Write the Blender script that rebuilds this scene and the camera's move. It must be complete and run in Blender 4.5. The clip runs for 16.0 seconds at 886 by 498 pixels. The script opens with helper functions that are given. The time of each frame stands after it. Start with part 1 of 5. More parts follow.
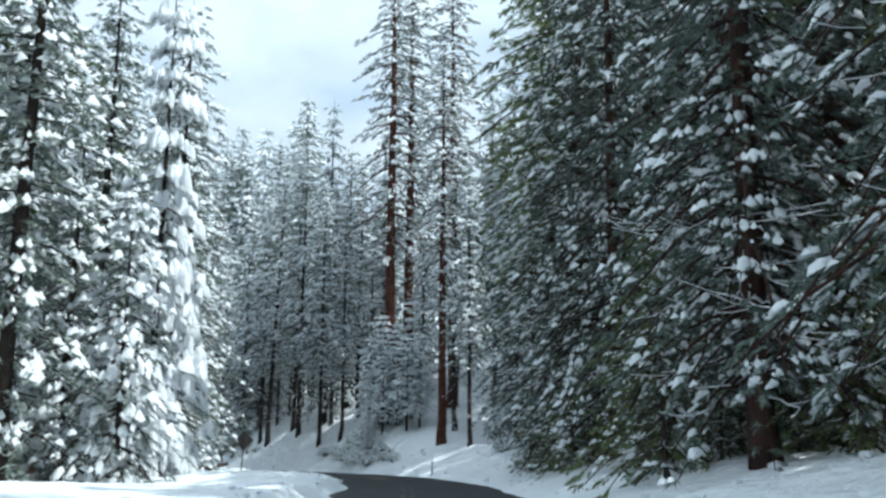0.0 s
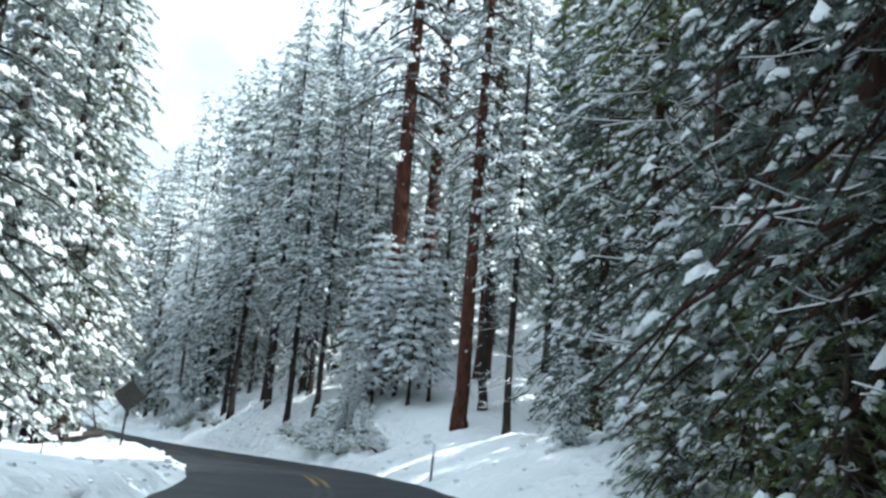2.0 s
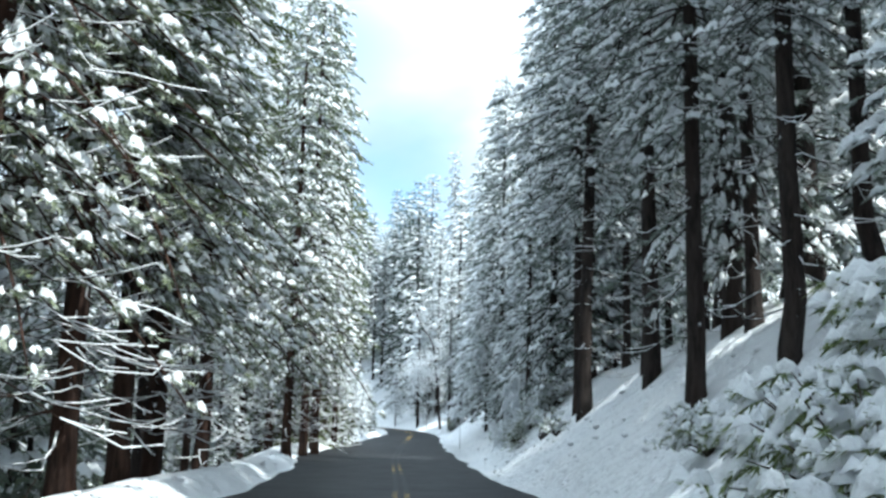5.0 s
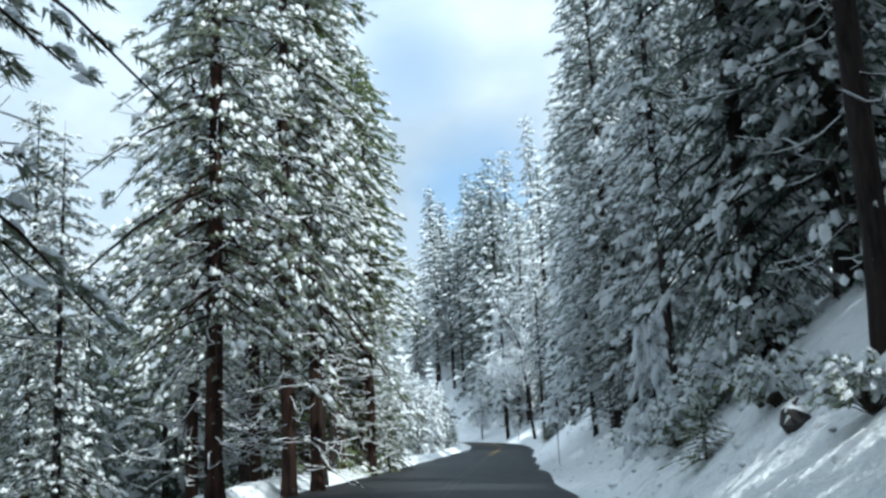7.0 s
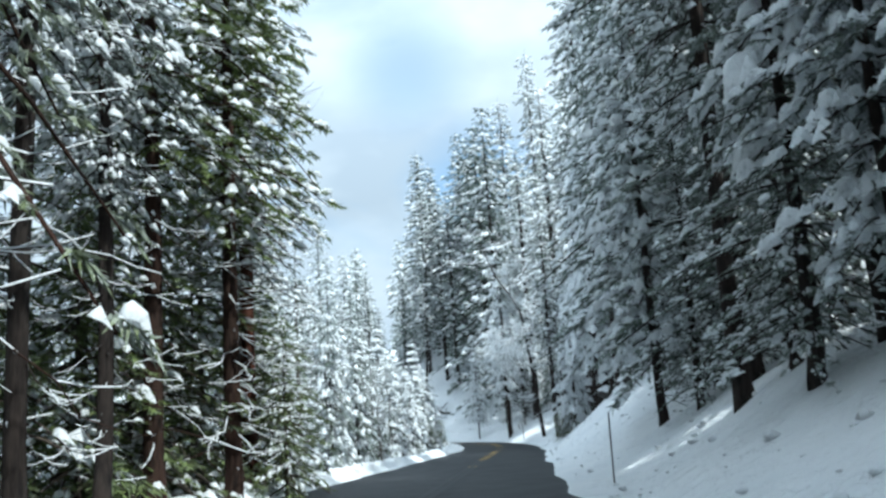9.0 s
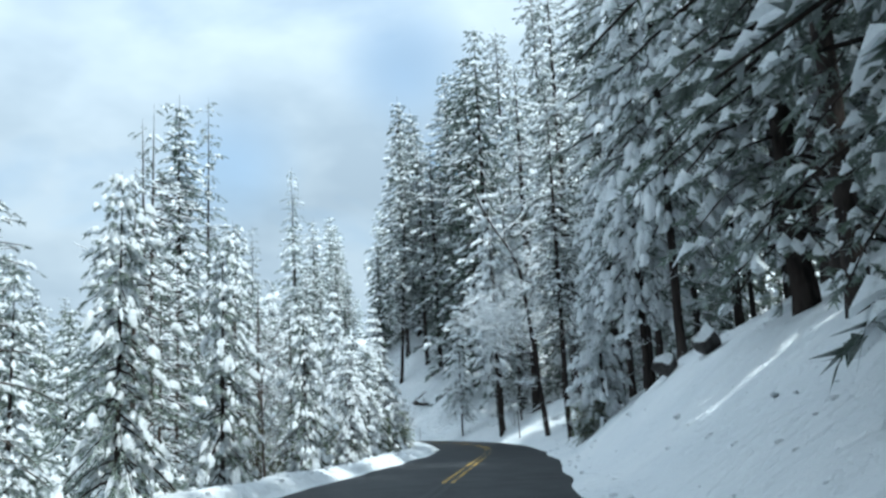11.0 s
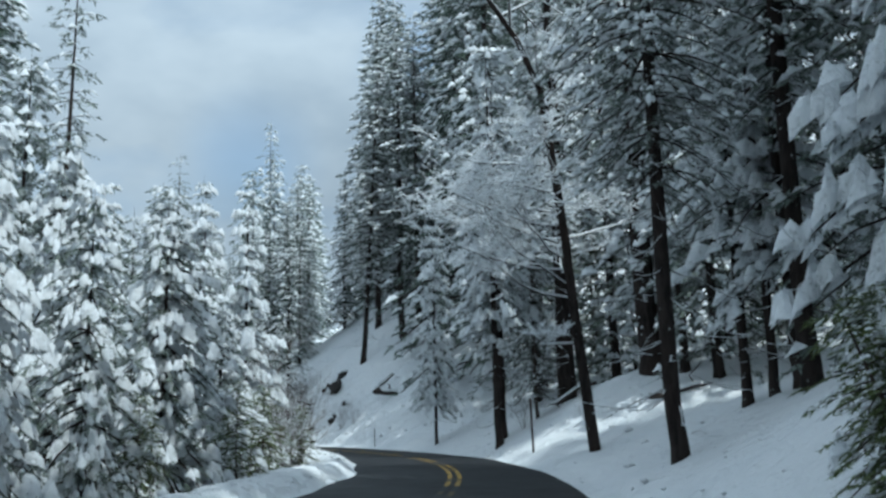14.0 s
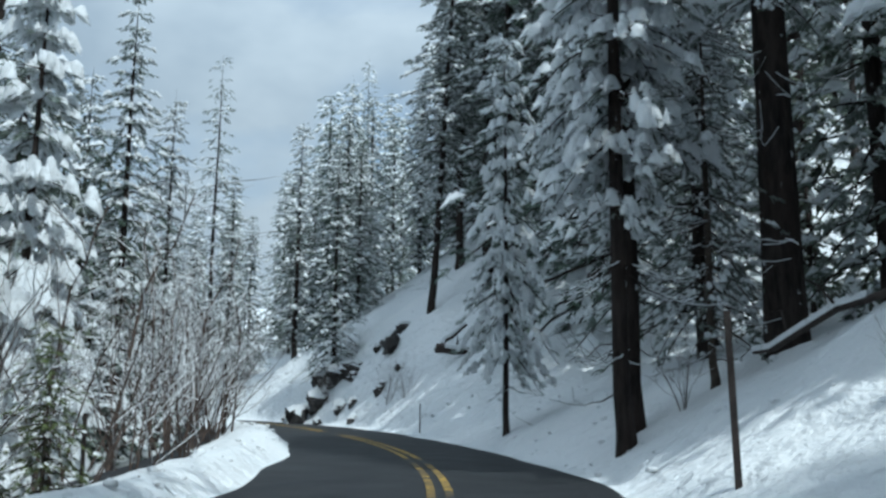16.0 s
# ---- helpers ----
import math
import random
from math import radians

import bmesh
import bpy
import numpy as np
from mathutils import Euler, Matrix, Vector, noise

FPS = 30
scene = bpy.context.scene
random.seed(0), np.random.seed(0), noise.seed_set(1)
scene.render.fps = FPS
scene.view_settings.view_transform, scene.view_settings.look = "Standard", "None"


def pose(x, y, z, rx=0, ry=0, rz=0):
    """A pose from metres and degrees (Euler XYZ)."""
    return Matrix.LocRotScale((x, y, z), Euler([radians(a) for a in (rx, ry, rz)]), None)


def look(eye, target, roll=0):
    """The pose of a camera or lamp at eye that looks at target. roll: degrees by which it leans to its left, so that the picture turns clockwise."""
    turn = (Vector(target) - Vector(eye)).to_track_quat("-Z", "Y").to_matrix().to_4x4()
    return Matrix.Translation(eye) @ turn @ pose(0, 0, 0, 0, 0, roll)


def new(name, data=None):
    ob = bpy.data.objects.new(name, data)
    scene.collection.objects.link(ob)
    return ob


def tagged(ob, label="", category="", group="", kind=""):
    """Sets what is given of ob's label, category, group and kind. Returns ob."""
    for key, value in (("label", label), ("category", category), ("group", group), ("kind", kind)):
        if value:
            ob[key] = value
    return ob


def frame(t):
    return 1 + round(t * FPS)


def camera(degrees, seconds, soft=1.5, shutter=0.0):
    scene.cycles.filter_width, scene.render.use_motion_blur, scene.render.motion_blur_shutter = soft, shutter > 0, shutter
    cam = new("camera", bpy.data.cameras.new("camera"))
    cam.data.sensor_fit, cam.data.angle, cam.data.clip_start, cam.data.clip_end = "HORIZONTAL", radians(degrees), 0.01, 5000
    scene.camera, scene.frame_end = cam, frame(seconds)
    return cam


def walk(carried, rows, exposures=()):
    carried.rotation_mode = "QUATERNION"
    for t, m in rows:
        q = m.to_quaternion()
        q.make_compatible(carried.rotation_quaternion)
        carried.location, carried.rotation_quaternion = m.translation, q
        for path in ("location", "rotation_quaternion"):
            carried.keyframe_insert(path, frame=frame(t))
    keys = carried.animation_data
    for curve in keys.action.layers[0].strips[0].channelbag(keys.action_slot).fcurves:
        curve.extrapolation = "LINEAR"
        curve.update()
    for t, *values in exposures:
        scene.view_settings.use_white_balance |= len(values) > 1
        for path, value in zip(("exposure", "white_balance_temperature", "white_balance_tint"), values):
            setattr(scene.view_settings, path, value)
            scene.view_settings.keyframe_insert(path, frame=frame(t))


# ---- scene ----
cam = camera(50.3, 16.0, soft=2.7)
PATH = [
    (0, (0.018, -0.028, 1.269), (0.011, 1.933, 1.66), 0.4),
    (0.5, (0.124, 5.366, 1.145), (0.147, 7.328, 1.532), 2.0),
    (1, (0.226, 10.798, 1.049), (0.246, 12.761, 1.431), 2.9),
    (1.5, (0.35, 16.169, 0.957), (0.339, 18.132, 1.339), 4.9),
    (2, (0.423, 21.745, 0.726), (0.325, 23.706, 1.105), 4.8),
    (2.5, (0.243, 27.319, 0.668), (0.046, 29.279, 1.016), 6.0),
    (3, (-0.239, 32.956, 0.534), (-0.613, 34.892, 0.869), 6.8),
    (3.5, (-0.986, 38.418, 0.436), (-1.508, 40.319, 0.77), 6.9),
    (4, (-1.923, 43.935, 0.575), (-2.656, 45.765, 0.91), 5.1),
    (4.5, (-3.573, 49.259, 0.319), (-4.426, 51.032, 0.678), 4.2),
    (4.7, (-4.368, 51.274, 0.29), (-5.242, 53.037, 0.649), 2.9),
    (6.8, (-13.523, 70.413, -0.148), (-14.579, 72.065, 0.243), -3.3),
    (7, (-14.484, 72.199, -0.124), (-15.549, 73.846, 0.268), -2.8),
    (7.5, (-16.997, 76.765, -0.221), (-18.044, 78.423, 0.172), -3.9),
    (8, (-19.519, 81.31, -0.284), (-20.561, 82.972, 0.11), -4.1),
    (8.5, (-21.992, 85.762, -0.341), (-23.043, 87.416, 0.059), -4.1),
    (9, (-24.546, 90.294, -0.394), (-25.612, 91.939, 0.001), -3.9),
    (9.5, (-27.193, 94.84, -0.358), (-28.252, 96.492, 0.03), -2.9),
    (9.7, (-28.323, 96.696, -0.322), (-29.384, 98.347, 0.063), -3.9),
    (11.8, (-39.114, 116.156, -0.298), (-40.161, 117.816, 0.087), -2.0),
    (12, (-40.112, 117.926, -0.31), (-41.147, 119.594, 0.075), -2.2),
    (12.5, (-42.651, 122.581, -0.338), (-43.689, 124.248, 0.041), -2.7),
    (13, (-45.248, 127.319, -0.333), (-46.292, 128.983, 0.042), -2.3),
    (13.5, (-47.752, 132.002, -0.321), (-48.838, 133.64, 0.047), -2.2),
    (14, (-50.319, 136.711, -0.244), (-51.409, 138.341, 0.149), -1.4),
    (14.5, (-52.973, 141.482, -0.258), (-54.079, 143.105, 0.115), -0.5),
    (15, (-55.628, 146.304, -0.153), (-56.775, 147.901, 0.211), -0.8),
    (15.5, (-58.315, 150.57, -0.098), (-59.505, 152.136, 0.261), -0.0),
    (16, (-61.066, 154.858, -0.134), (-62.373, 156.33, 0.22), 0.5),
]
EXPOSURES = [
    (0.0, 0.26, 5600, 0),
    (2.0, 0.82, 5700, 0),
    (3.2, 1.08, 6350, 7),
    (4.5, 0.92, 5850, 2),
    (7.0, 0.26, 5600, 0),
    (9.5, 0.34, 5600, -1),
    (12.0, -0.22, 5480, -2),
    (15.0, -0.44, 5480, -1),
    (16.0, -0.42, 5480, -1),
]
walk(cam, [(t, look(eye, target, roll)) for t, eye, target, roll in PATH], EXPOSURES)

# ---------------------------------------------------------------- light
SUN_AZ, SUN_EL = radians(-104), radians(57)      # azimuth from +y, to the right negative
world = bpy.data.worlds.new("winter_sky")
scene.world = world
world.use_nodes = True
wn, wl = world.node_tree.nodes, world.node_tree.links
wn.clear()
w_out = wn.new("ShaderNodeOutputWorld")
w_bg = wn.new("ShaderNodeBackground")
w_sky = wn.new("ShaderNodeTexSky")
w_sky.sky_type = "NISHITA"
w_sky.sun_disc = False
w_sky.sun_elevation = SUN_EL
w_sky.sun_rotation = -SUN_AZ
w_sky.air_density, w_sky.dust_density, w_sky.ozone_density = 1.0, 0.6, 1.5
w_dim = wn.new("ShaderNodeVectorMath")
w_dim.operation = "MULTIPLY"
w_dim.inputs[1].default_value = (0.13, 0.20, 0.225)
w_co = wn.new("ShaderNodeTexCoord")
w_map = wn.new("ShaderNodeMapping")
w_map.inputs["Scale"].default_value = (2.2, 2.2, 4.0)
w_map.inputs["Location"].default_value = (0.35, 0.1, 0.2)
w_n = wn.new("ShaderNodeTexNoise")
w_n.inputs["Scale"].default_value = 1.5
w_n.inputs["Detail"].default_value = 6.0
w_n.inputs["Roughness"].default_value = 0.5
w_n.inputs["Distortion"].default_value = 0.3
w_r = wn.new("ShaderNodeValToRGB")
w_r.color_ramp.elements[0].position, w_r.color_ramp.elements[1].position = 0.30, 0.47
w_r.color_ramp.elements[0].color, w_r.color_ramp.elements[1].color = (0.68, 0.68, 0.68, 1), (1, 1, 1, 1)
w_n2 = wn.new("ShaderNodeTexNoise")
w_n2.inputs["Scale"].default_value = 2.4
w_n2.inputs["Detail"].default_value = 4.0
w_c = wn.new("ShaderNodeMix")
w_c.data_type = "RGBA"
w_c.inputs["A"].default_value = (0.60, 0.66, 0.73, 1)
w_c.inputs["B"].default_value = (0.86, 0.90, 0.94, 1)
w_m = wn.new("ShaderNodeMix")
w_m.data_type = "RGBA"
wl.new(w_co.outputs["Generated"], w_map.inputs["Vector"])
wl.new(w_map.outputs[0], w_n.inputs["Vector"])
wl.new(w_map.outputs[0], w_n2.inputs["Vector"])
wl.new(w_n.outputs["Fac"], w_r.inputs["Fac"])
w_con = wn.new("ShaderNodeMapRange")
w_con.inputs["From Min"].default_value, w_con.inputs["From Max"].default_value = 0.36, 0.66
wl.new(w_n2.outputs["Fac"], w_con.inputs["Value"])
wl.new(w_con.outputs[0], w_c.inputs["Factor"])
wl.new(w_sky.outputs[0], w_dim.inputs[0])
w_hole = None
for away, up, wide, clear in ((30.5, 15.0, 0.9975, 0.75), (34.5, 22.3, 0.9982, 0.66), (45.6, 16.7, 0.9980, 0.5)):
    a, e = radians(away), radians(up)
    w_dot = wn.new("ShaderNodeVectorMath")
    w_dot.operation = "DOT_PRODUCT"
    w_dot.inputs[1].default_value = (-math.sin(a) * math.cos(e), math.cos(a) * math.cos(e), math.sin(e))
    wl.new(w_co.outputs["Generated"], w_dot.inputs[0])
    w_gap = wn.new("ShaderNodeMapRange")
    w_gap.interpolation_type = "SMOOTHSTEP"
    w_gap.inputs["From Min"].default_value, w_gap.inputs["From Max"].default_value = wide - 0.002, wide + 0.004
    w_gap.inputs["To Min"].default_value, w_gap.inputs["To Max"].default_value = 0.0, clear
    wl.new(w_dot.outputs["Value"], w_gap.inputs["Value"])
    if w_hole is None:
        w_hole = w_gap
    else:
        w_max = wn.new("ShaderNodeMath")
        w_max.operation = "MAXIMUM"
        wl.new(w_hole.outputs[0], w_max.inputs[0])
        wl.new(w_gap.outputs[0], w_max.inputs[1])
        w_hole = w_max
w_cloud = wn.new("ShaderNodeMath")
w_cloud.operation = "MULTIPLY"
wl.new(w_hole.outputs[0], w_cloud.inputs[0])
wl.new(w_n2.outputs["Fac"], w_cloud.inputs[1])
w_left = wn.new("ShaderNodeMath")
w_left.operation, w_left.use_clamp = "MULTIPLY_ADD", True
w_left.inputs[1].default_value = -1.7
wl.new(w_cloud.outputs[0], w_left.inputs[0])
wl.new(w_r.outputs["Color"], w_left.inputs[2])
wl.new(w_left.outputs[0], w_m.inputs["Factor"])
wl.new(w_dim.outputs[0], w_m.inputs["A"])
w_xyz = wn.new("ShaderNodeSeparateXYZ")
w_up = wn.new("ShaderNodeMapRange")
w_up.inputs["From Min"].default_value, w_up.inputs["From Max"].default_value = 0.25, 1.0
w_up.inputs["To Min"].default_value, w_up.inputs["To Max"].default_value = 1.18, 2.5
w_lift = wn.new("ShaderNodeVectorMath")
w_lift.operation = "SCALE"
wl.new(w_co.outputs["Generated"], w_xyz.inputs[0])
wl.new(w_xyz.outputs["Z"], w_up.inputs["Value"])
wl.new(w_c.outputs["Result"], w_lift.inputs[0])
wl.new(w_up.outputs[0], w_lift.inputs["Scale"])
wl.new(w_lift.outputs[0], w_m.inputs["B"])
wl.new(w_m.outputs["Result"], w_bg.inputs["Color"])
w_bg.inputs["Strength"].default_value = 0.72
wl.new(w_bg.outputs[0], w_out.inputs["Surface"])

sun = new("sun", bpy.data.lights.new("sun", "SUN"))
sun.data.energy, sun.data.angle, sun.data.color = 4.4, radians(0.8), (1.0, 0.95, 0.87)
sun.matrix_world = look((0, 0, 60), Vector((0, 0, 60)) - Vector((-math.sin(SUN_AZ) * math.cos(SUN_EL), math.cos(SUN_AZ) * math.cos(SUN_EL), math.sin(SUN_EL))))


# ---------------------------------------------------------------- materials
def shader(name):
    m = bpy.data.materials.new(name)
    m.use_nodes = True
    return m, m.node_tree.nodes, m.node_tree.links, m.node_tree.nodes["Principled BSDF"]


def noise_node(n, l, scale, detail=4.0, stretch=(1, 1, 1), rough=0.55):
    co = n.new("ShaderNodeTexCoord")
    mp = n.new("ShaderNodeMapping")
    mp.inputs["Scale"].default_value = stretch
    tx = n.new("ShaderNodeTexNoise")
    tx.inputs["Scale"].default_value, tx.inputs["Detail"].default_value, tx.inputs["Roughness"].default_value = scale, detail, rough
    l.new(co.outputs["Object"], mp.inputs["Vector"])
    l.new(mp.outputs[0], tx.inputs["Vector"])
    return tx


def ramp(n, l, src, stops):
    r = n.new("ShaderNodeValToRGB")
    while len(r.color_ramp.elements) < len(stops):
        r.color_ramp.elements.new(0.5)
    for e, (p, c) in zip(r.color_ramp.elements, stops):
        e.position, e.color = p, (*c, 1) if len(c) == 3 else c
    l.new(src, r.inputs["Fac"])
    return r


def bump(n, l, bsdf, src, strength, distance):
    b = n.new("ShaderNodeBump")
    b.inputs["Strength"].default_value, b.inputs["Distance"].default_value = strength, distance
    l.new(src, b.inputs["Height"])
    l.new(b.outputs[0], bsdf.inputs["Normal"])
    return b


def mixed(n, l, fac, a, b):
    m = n.new("ShaderNodeMix")
    m.data_type = "RGBA"
    for key, v in (("Factor", fac), ("A", a), ("B", b)):
        if isinstance(v, (int, float)):
            m.inputs[key].default_value = v
        elif isinstance(v, tuple):
            m.inputs[key].default_value = (*v, 1)
        else:
            l.new(v, m.inputs[key])
    return m.outputs["Result"]


def snow_ground():
    m, n, l, b = shader("ground_snow")
    big, fine = noise_node(n, l, 0.22, 5), noise_node(n, l, 5.0, 6)
    litter = noise_node(n, l, 2.3, 8, rough=0.7)
    base = ramp(n, l, big.outputs["Fac"], [(0.3, (0.71, 0.735, 0.76)), (0.7, (0.80, 0.81, 0.82))])
    dirt = ramp(n, l, litter.outputs["Fac"], [(0.66, (0, 0, 0)), (0.78, (0.55, 0.55, 0.55))])
    l.new(mixed(n, l, dirt.outputs["Color"], base.outputs["Color"], (0.45, 0.42, 0.38)), b.inputs["Base Color"])
    b.inputs["Roughness"].default_value = 0.6
    b.inputs["Specular IOR Level"].default_value = 0.3
    mid = noise_node(n, l, 1.7, 5)
    add = n.new("ShaderNodeMath")
    add.operation = "MULTIPLY_ADD"
    add.inputs[1].default_value = 0.25
    l.new(fine.outputs["Fac"], add.inputs[0])
    l.new(mid.outputs["Fac"], add.inputs[2])
    bump(n, l, b, add.outputs[0], 1.0, 0.32)
    return m


def snow_load():
    m, n, l, b = shader("tree_snow")
    tx = noise_node(n, l, 1.7, 5)
    r = ramp(n, l, tx.outputs["Fac"], [(0.3, (0.86, 0.88, 0.91)), (0.7, (0.93, 0.94, 0.95))])
    tuft = noise_node(n, l, 7.0, 6, rough=0.75)
    fleck = ramp(n, l, tuft.outputs["Fac"], [(0.55, (0, 0, 0)), (0.68, (0.7, 0.7, 0.7))])
    l.new(mixed(n, l, fleck.outputs["Color"], r.outputs["Color"], (0.07, 0.085, 0.055)), b.inputs["Base Color"])
    b.inputs["Roughness"].default_value = 0.65
    b.inputs["Specular IOR Level"].default_value = 0.2
    fine = noise_node(n, l, 6.0, 4)
    bump(n, l, b, fine.outputs["Fac"], 0.7, 0.12)
    tr = n.new("ShaderNodeBsdfTranslucent")
    tr.inputs["Color"].default_value = (0.85, 0.88, 0.9, 1)
    mx = n.new("ShaderNodeMixShader")
    mx.inputs[0].default_value = 0.38
    l.new(b.outputs[0], mx.inputs[1])
    l.new(tr.outputs[0], mx.inputs[2])
    l.new(mx.outputs[0], n["Material Output"].inputs["Surface"])
    return m


def needles(name, dark, light, frost):
    m, n, l, b = shader(name)
    info = n.new("ShaderNodeObjectInfo")
    geo = n.new("ShaderNodeNewGeometry")
    tx = noise_node(n, l, 0.9, 4)
    add = n.new("ShaderNodeMath")
    add.operation = "MULTIPLY_ADD"
    add.inputs[1].default_value = 0.5
    l.new(geo.outputs["Random Per Island"], add.inputs[0])
    l.new(tx.outputs["Fac"], add.inputs[2])
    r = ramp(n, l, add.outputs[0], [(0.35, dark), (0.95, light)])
    hsv = n.new("ShaderNodeHueSaturation")
    vr = n.new("ShaderNodeMapRange")
    vr.inputs["To Min"].default_value, vr.inputs["To Max"].default_value = 0.75, 1.3
    l.new(info.outputs["Random"], vr.inputs["Value"])
    l.new(vr.outputs[0], hsv.inputs["Value"])
    l.new(r.outputs["Color"], hsv.inputs["Color"])
    rime = noise_node(n, l, 5.5, 6, rough=0.7)
    dust = ramp(n, l, rime.outputs["Fac"], [(frost - 0.08, (0.04, 0.04, 0.04)), (frost + 0.14, (0.42, 0.42, 0.42))])
    coat = mixed(n, l, dust.outputs["Color"], hsv.outputs[0], (0.78, 0.81, 0.84))
    l.new(coat, b.inputs["Base Color"])
    b.inputs["Roughness"].default_value = 0.6
    b.inputs["Specular IOR Level"].default_value = 0.25
    tr = n.new("ShaderNodeBsdfTranslucent")
    l.new(coat, tr.inputs["Color"])
    mx = n.new("ShaderNodeMixShader")
    mx.inputs[0].default_value = 0.25
    l.new(b.outputs[0], mx.inputs[1])
    l.new(tr.outputs[0], mx.inputs[2])
    l.new(mx.outputs[0], n["Material Output"].inputs["Surface"])
    return m


def bark(name, crack, plate, rust):
    m, n, l, b = shader(name)
    plates = noise_node(n, l, 7.0, 6, (1, 1, 0.22), 0.65)
    patch = noise_node(n, l, 0.9, 3, (1, 1, 0.4))
    spots = noise_node(n, l, 4.2, 5, (1, 1, 0.8), 0.6)
    r = ramp(n, l, plates.outputs["Fac"], [(0.36, crack), (0.58, plate)])
    tint = ramp(n, l, patch.outputs["Fac"], [(0.4, (0, 0, 0)), (0.7, (1, 1, 1))])
    col = mixed(n, l, tint.outputs["Color"], r.outputs["Color"], rust)
    col2 = mixed(n, l, 0.55, r.outputs["Color"], col)
    plaster = ramp(n, l, spots.outputs["Fac"], [(0.67, (0, 0, 0)), (0.71, (1, 1, 1))])
    l.new(mixed(n, l, plaster.outputs["Color"], col2, (0.8, 0.82, 0.85)), b.inputs["Base Color"])
    b.inputs["Roughness"].default_value = 0.9
    b.inputs["Specular IOR Level"].default_value = 0.15
    bump(n, l, b, plates.outputs["Fac"], 1.0, 0.05)
    return m


def asphalt():
    m, n, l, b = shader("wet_asphalt")
    grit, patch = noise_node(n, l, 60, 3), noise_node(n, l, 0.35, 5)
    streak = noise_node(n, l, 1.2, 5)
    r = ramp(n, l, patch.outputs["Fac"], [(0.3, (0.022, 0.023, 0.025)), (0.7, (0.031, 0.032, 0.035))])
    g = ramp(n, l, grit.outputs["Fac"], [(0.35, (0.6, 0.6, 0.6)), (0.75, (1.4, 1.4, 1.4))])
    mul = n.new("ShaderNodeMix")
    mul.data_type, mul.blend_type = "RGBA", "MULTIPLY"
    mul.inputs["Factor"].default_value = 0.6
    l.new(r.outputs["Color"], mul.inputs["A"])
    l.new(g.outputs["Color"], mul.inputs["B"])
    l.new(mul.outputs["Result"], b.inputs["Base Color"])
    rr = ramp(n, l, streak.outputs["Fac"], [(0.35, (0.55, 0.55, 0.55)), (0.65, (0.61, 0.61, 0.61))])
    l.new(rr.outputs["Color"], b.inputs["Roughness"])
    b.inputs["Specular IOR Level"].default_value = 0.13
    bump(n, l, b, grit.outputs["Fac"], 0.4, 0.01)
    return m


def road_paint(name, flake, gone):
    m, n, l, b = shader(name)
    tx = noise_node(n, l, 3.5, 8, rough=0.75)
    r = ramp(n, l, tx.outputs["Fac"], [(flake, (0.03, 0.03, 0.032)), (flake + 0.1, (0.52, 0.33, 0.06))])
    worn = noise_node(n, l, 0.16, 3)
    w = ramp(n, l, worn.outputs["Fac"], [(gone, (1, 1, 1)), (gone + 0.10, (0.05, 0.05, 0.05))])
    l.new(mixed(n, l, w.outputs["Color"], r.outputs["Color"], (0.029, 0.030, 0.033)), b.inputs["Base Color"])
    b.inputs["Roughness"].default_value = 0.58
    b.inputs["Specular IOR Level"].default_value = 0.16
    return m


def plain(name, colour, rough, metal=0.0, wear=0.5):
    m, n, l, b = shader(name)
    tx = noise_node(n, l, 9.0, 6)
    lo = tuple(c * (1 - wear) for c in colour)
    hi = tuple(min(1, c * (1 + wear)) for c in colour)
    r = ramp(n, l, tx.outputs["Fac"], [(0.3, lo), (0.7, hi)])
    l.new(r.outputs["Color"], b.inputs["Base Color"])
    b.inputs["Roughness"].default_value, b.inputs["Metallic"].default_value = rough, metal
    bump(n, l, b, tx.outputs["Fac"], 0.4, 0.02)
    return m


SNOW, LOAD = snow_ground(), snow_load()
NEEDLE = needles("fir_needles", (0.032, 0.053, 0.038), (0.088, 0.122, 0.074), 0.48)
# cedar needles with a sunlit tone put into their green and frost
NEEDLE_SUNNY = needles("sun_toned_cedar_needles", (0.036, 0.060, 0.020), (0.125, 0.150, 0.048), 0.48)
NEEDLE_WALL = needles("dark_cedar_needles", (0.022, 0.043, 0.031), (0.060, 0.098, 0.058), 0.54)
# understorey needles, darkened in colour to stand for the shade of the wood
NEEDLE_DIM = needles("shade_toned_needles", (0.026, 0.040, 0.024), (0.070, 0.092, 0.046), 0.56)
NEEDLE_CEDAR = needles("cedar_needles", (0.034, 0.056, 0.016), (0.150, 0.190, 0.048), 0.62)
BARK_DARK = bark("dark_bark", (0.013, 0.011, 0.011), (0.042, 0.034, 0.030), (0.042, 0.028, 0.023))
BARK_RED = bark("red_pine_bark", (0.018, 0.009, 0.007), (0.090, 0.038, 0.025), (0.072, 0.027, 0.018))
BARK_CEDAR = bark("brown_cedar_bark", (0.011, 0.008, 0.007), (0.048, 0.029, 0.022), (0.058, 0.026, 0.018))
TWIG = plain("twig_bark", (0.060, 0.046, 0.036), 0.9)
TWIG_PALE = plain("brown_twig", (0.082, 0.058, 0.047), 0.9)
ASPHALT = asphalt()
PAINT_WORN, PAINT = road_paint("worn_yellow_paint", 0.46, 0.56), road_paint("yellow_paint", 0.42, 0.37)
ROCK = plain("dark_granite", (0.040, 0.036, 0.034), 0.85, 0, 0.6)
STEEL = plain("weathered_steel", (0.018, 0.015, 0.014), 0.6, 0.3)
STAKE = plain("brown_stake", (0.032, 0.023, 0.020), 0.8)
WHITE = plain("white_reflector", (0.72, 0.74, 0.76), 0.5, 0, 0.1)
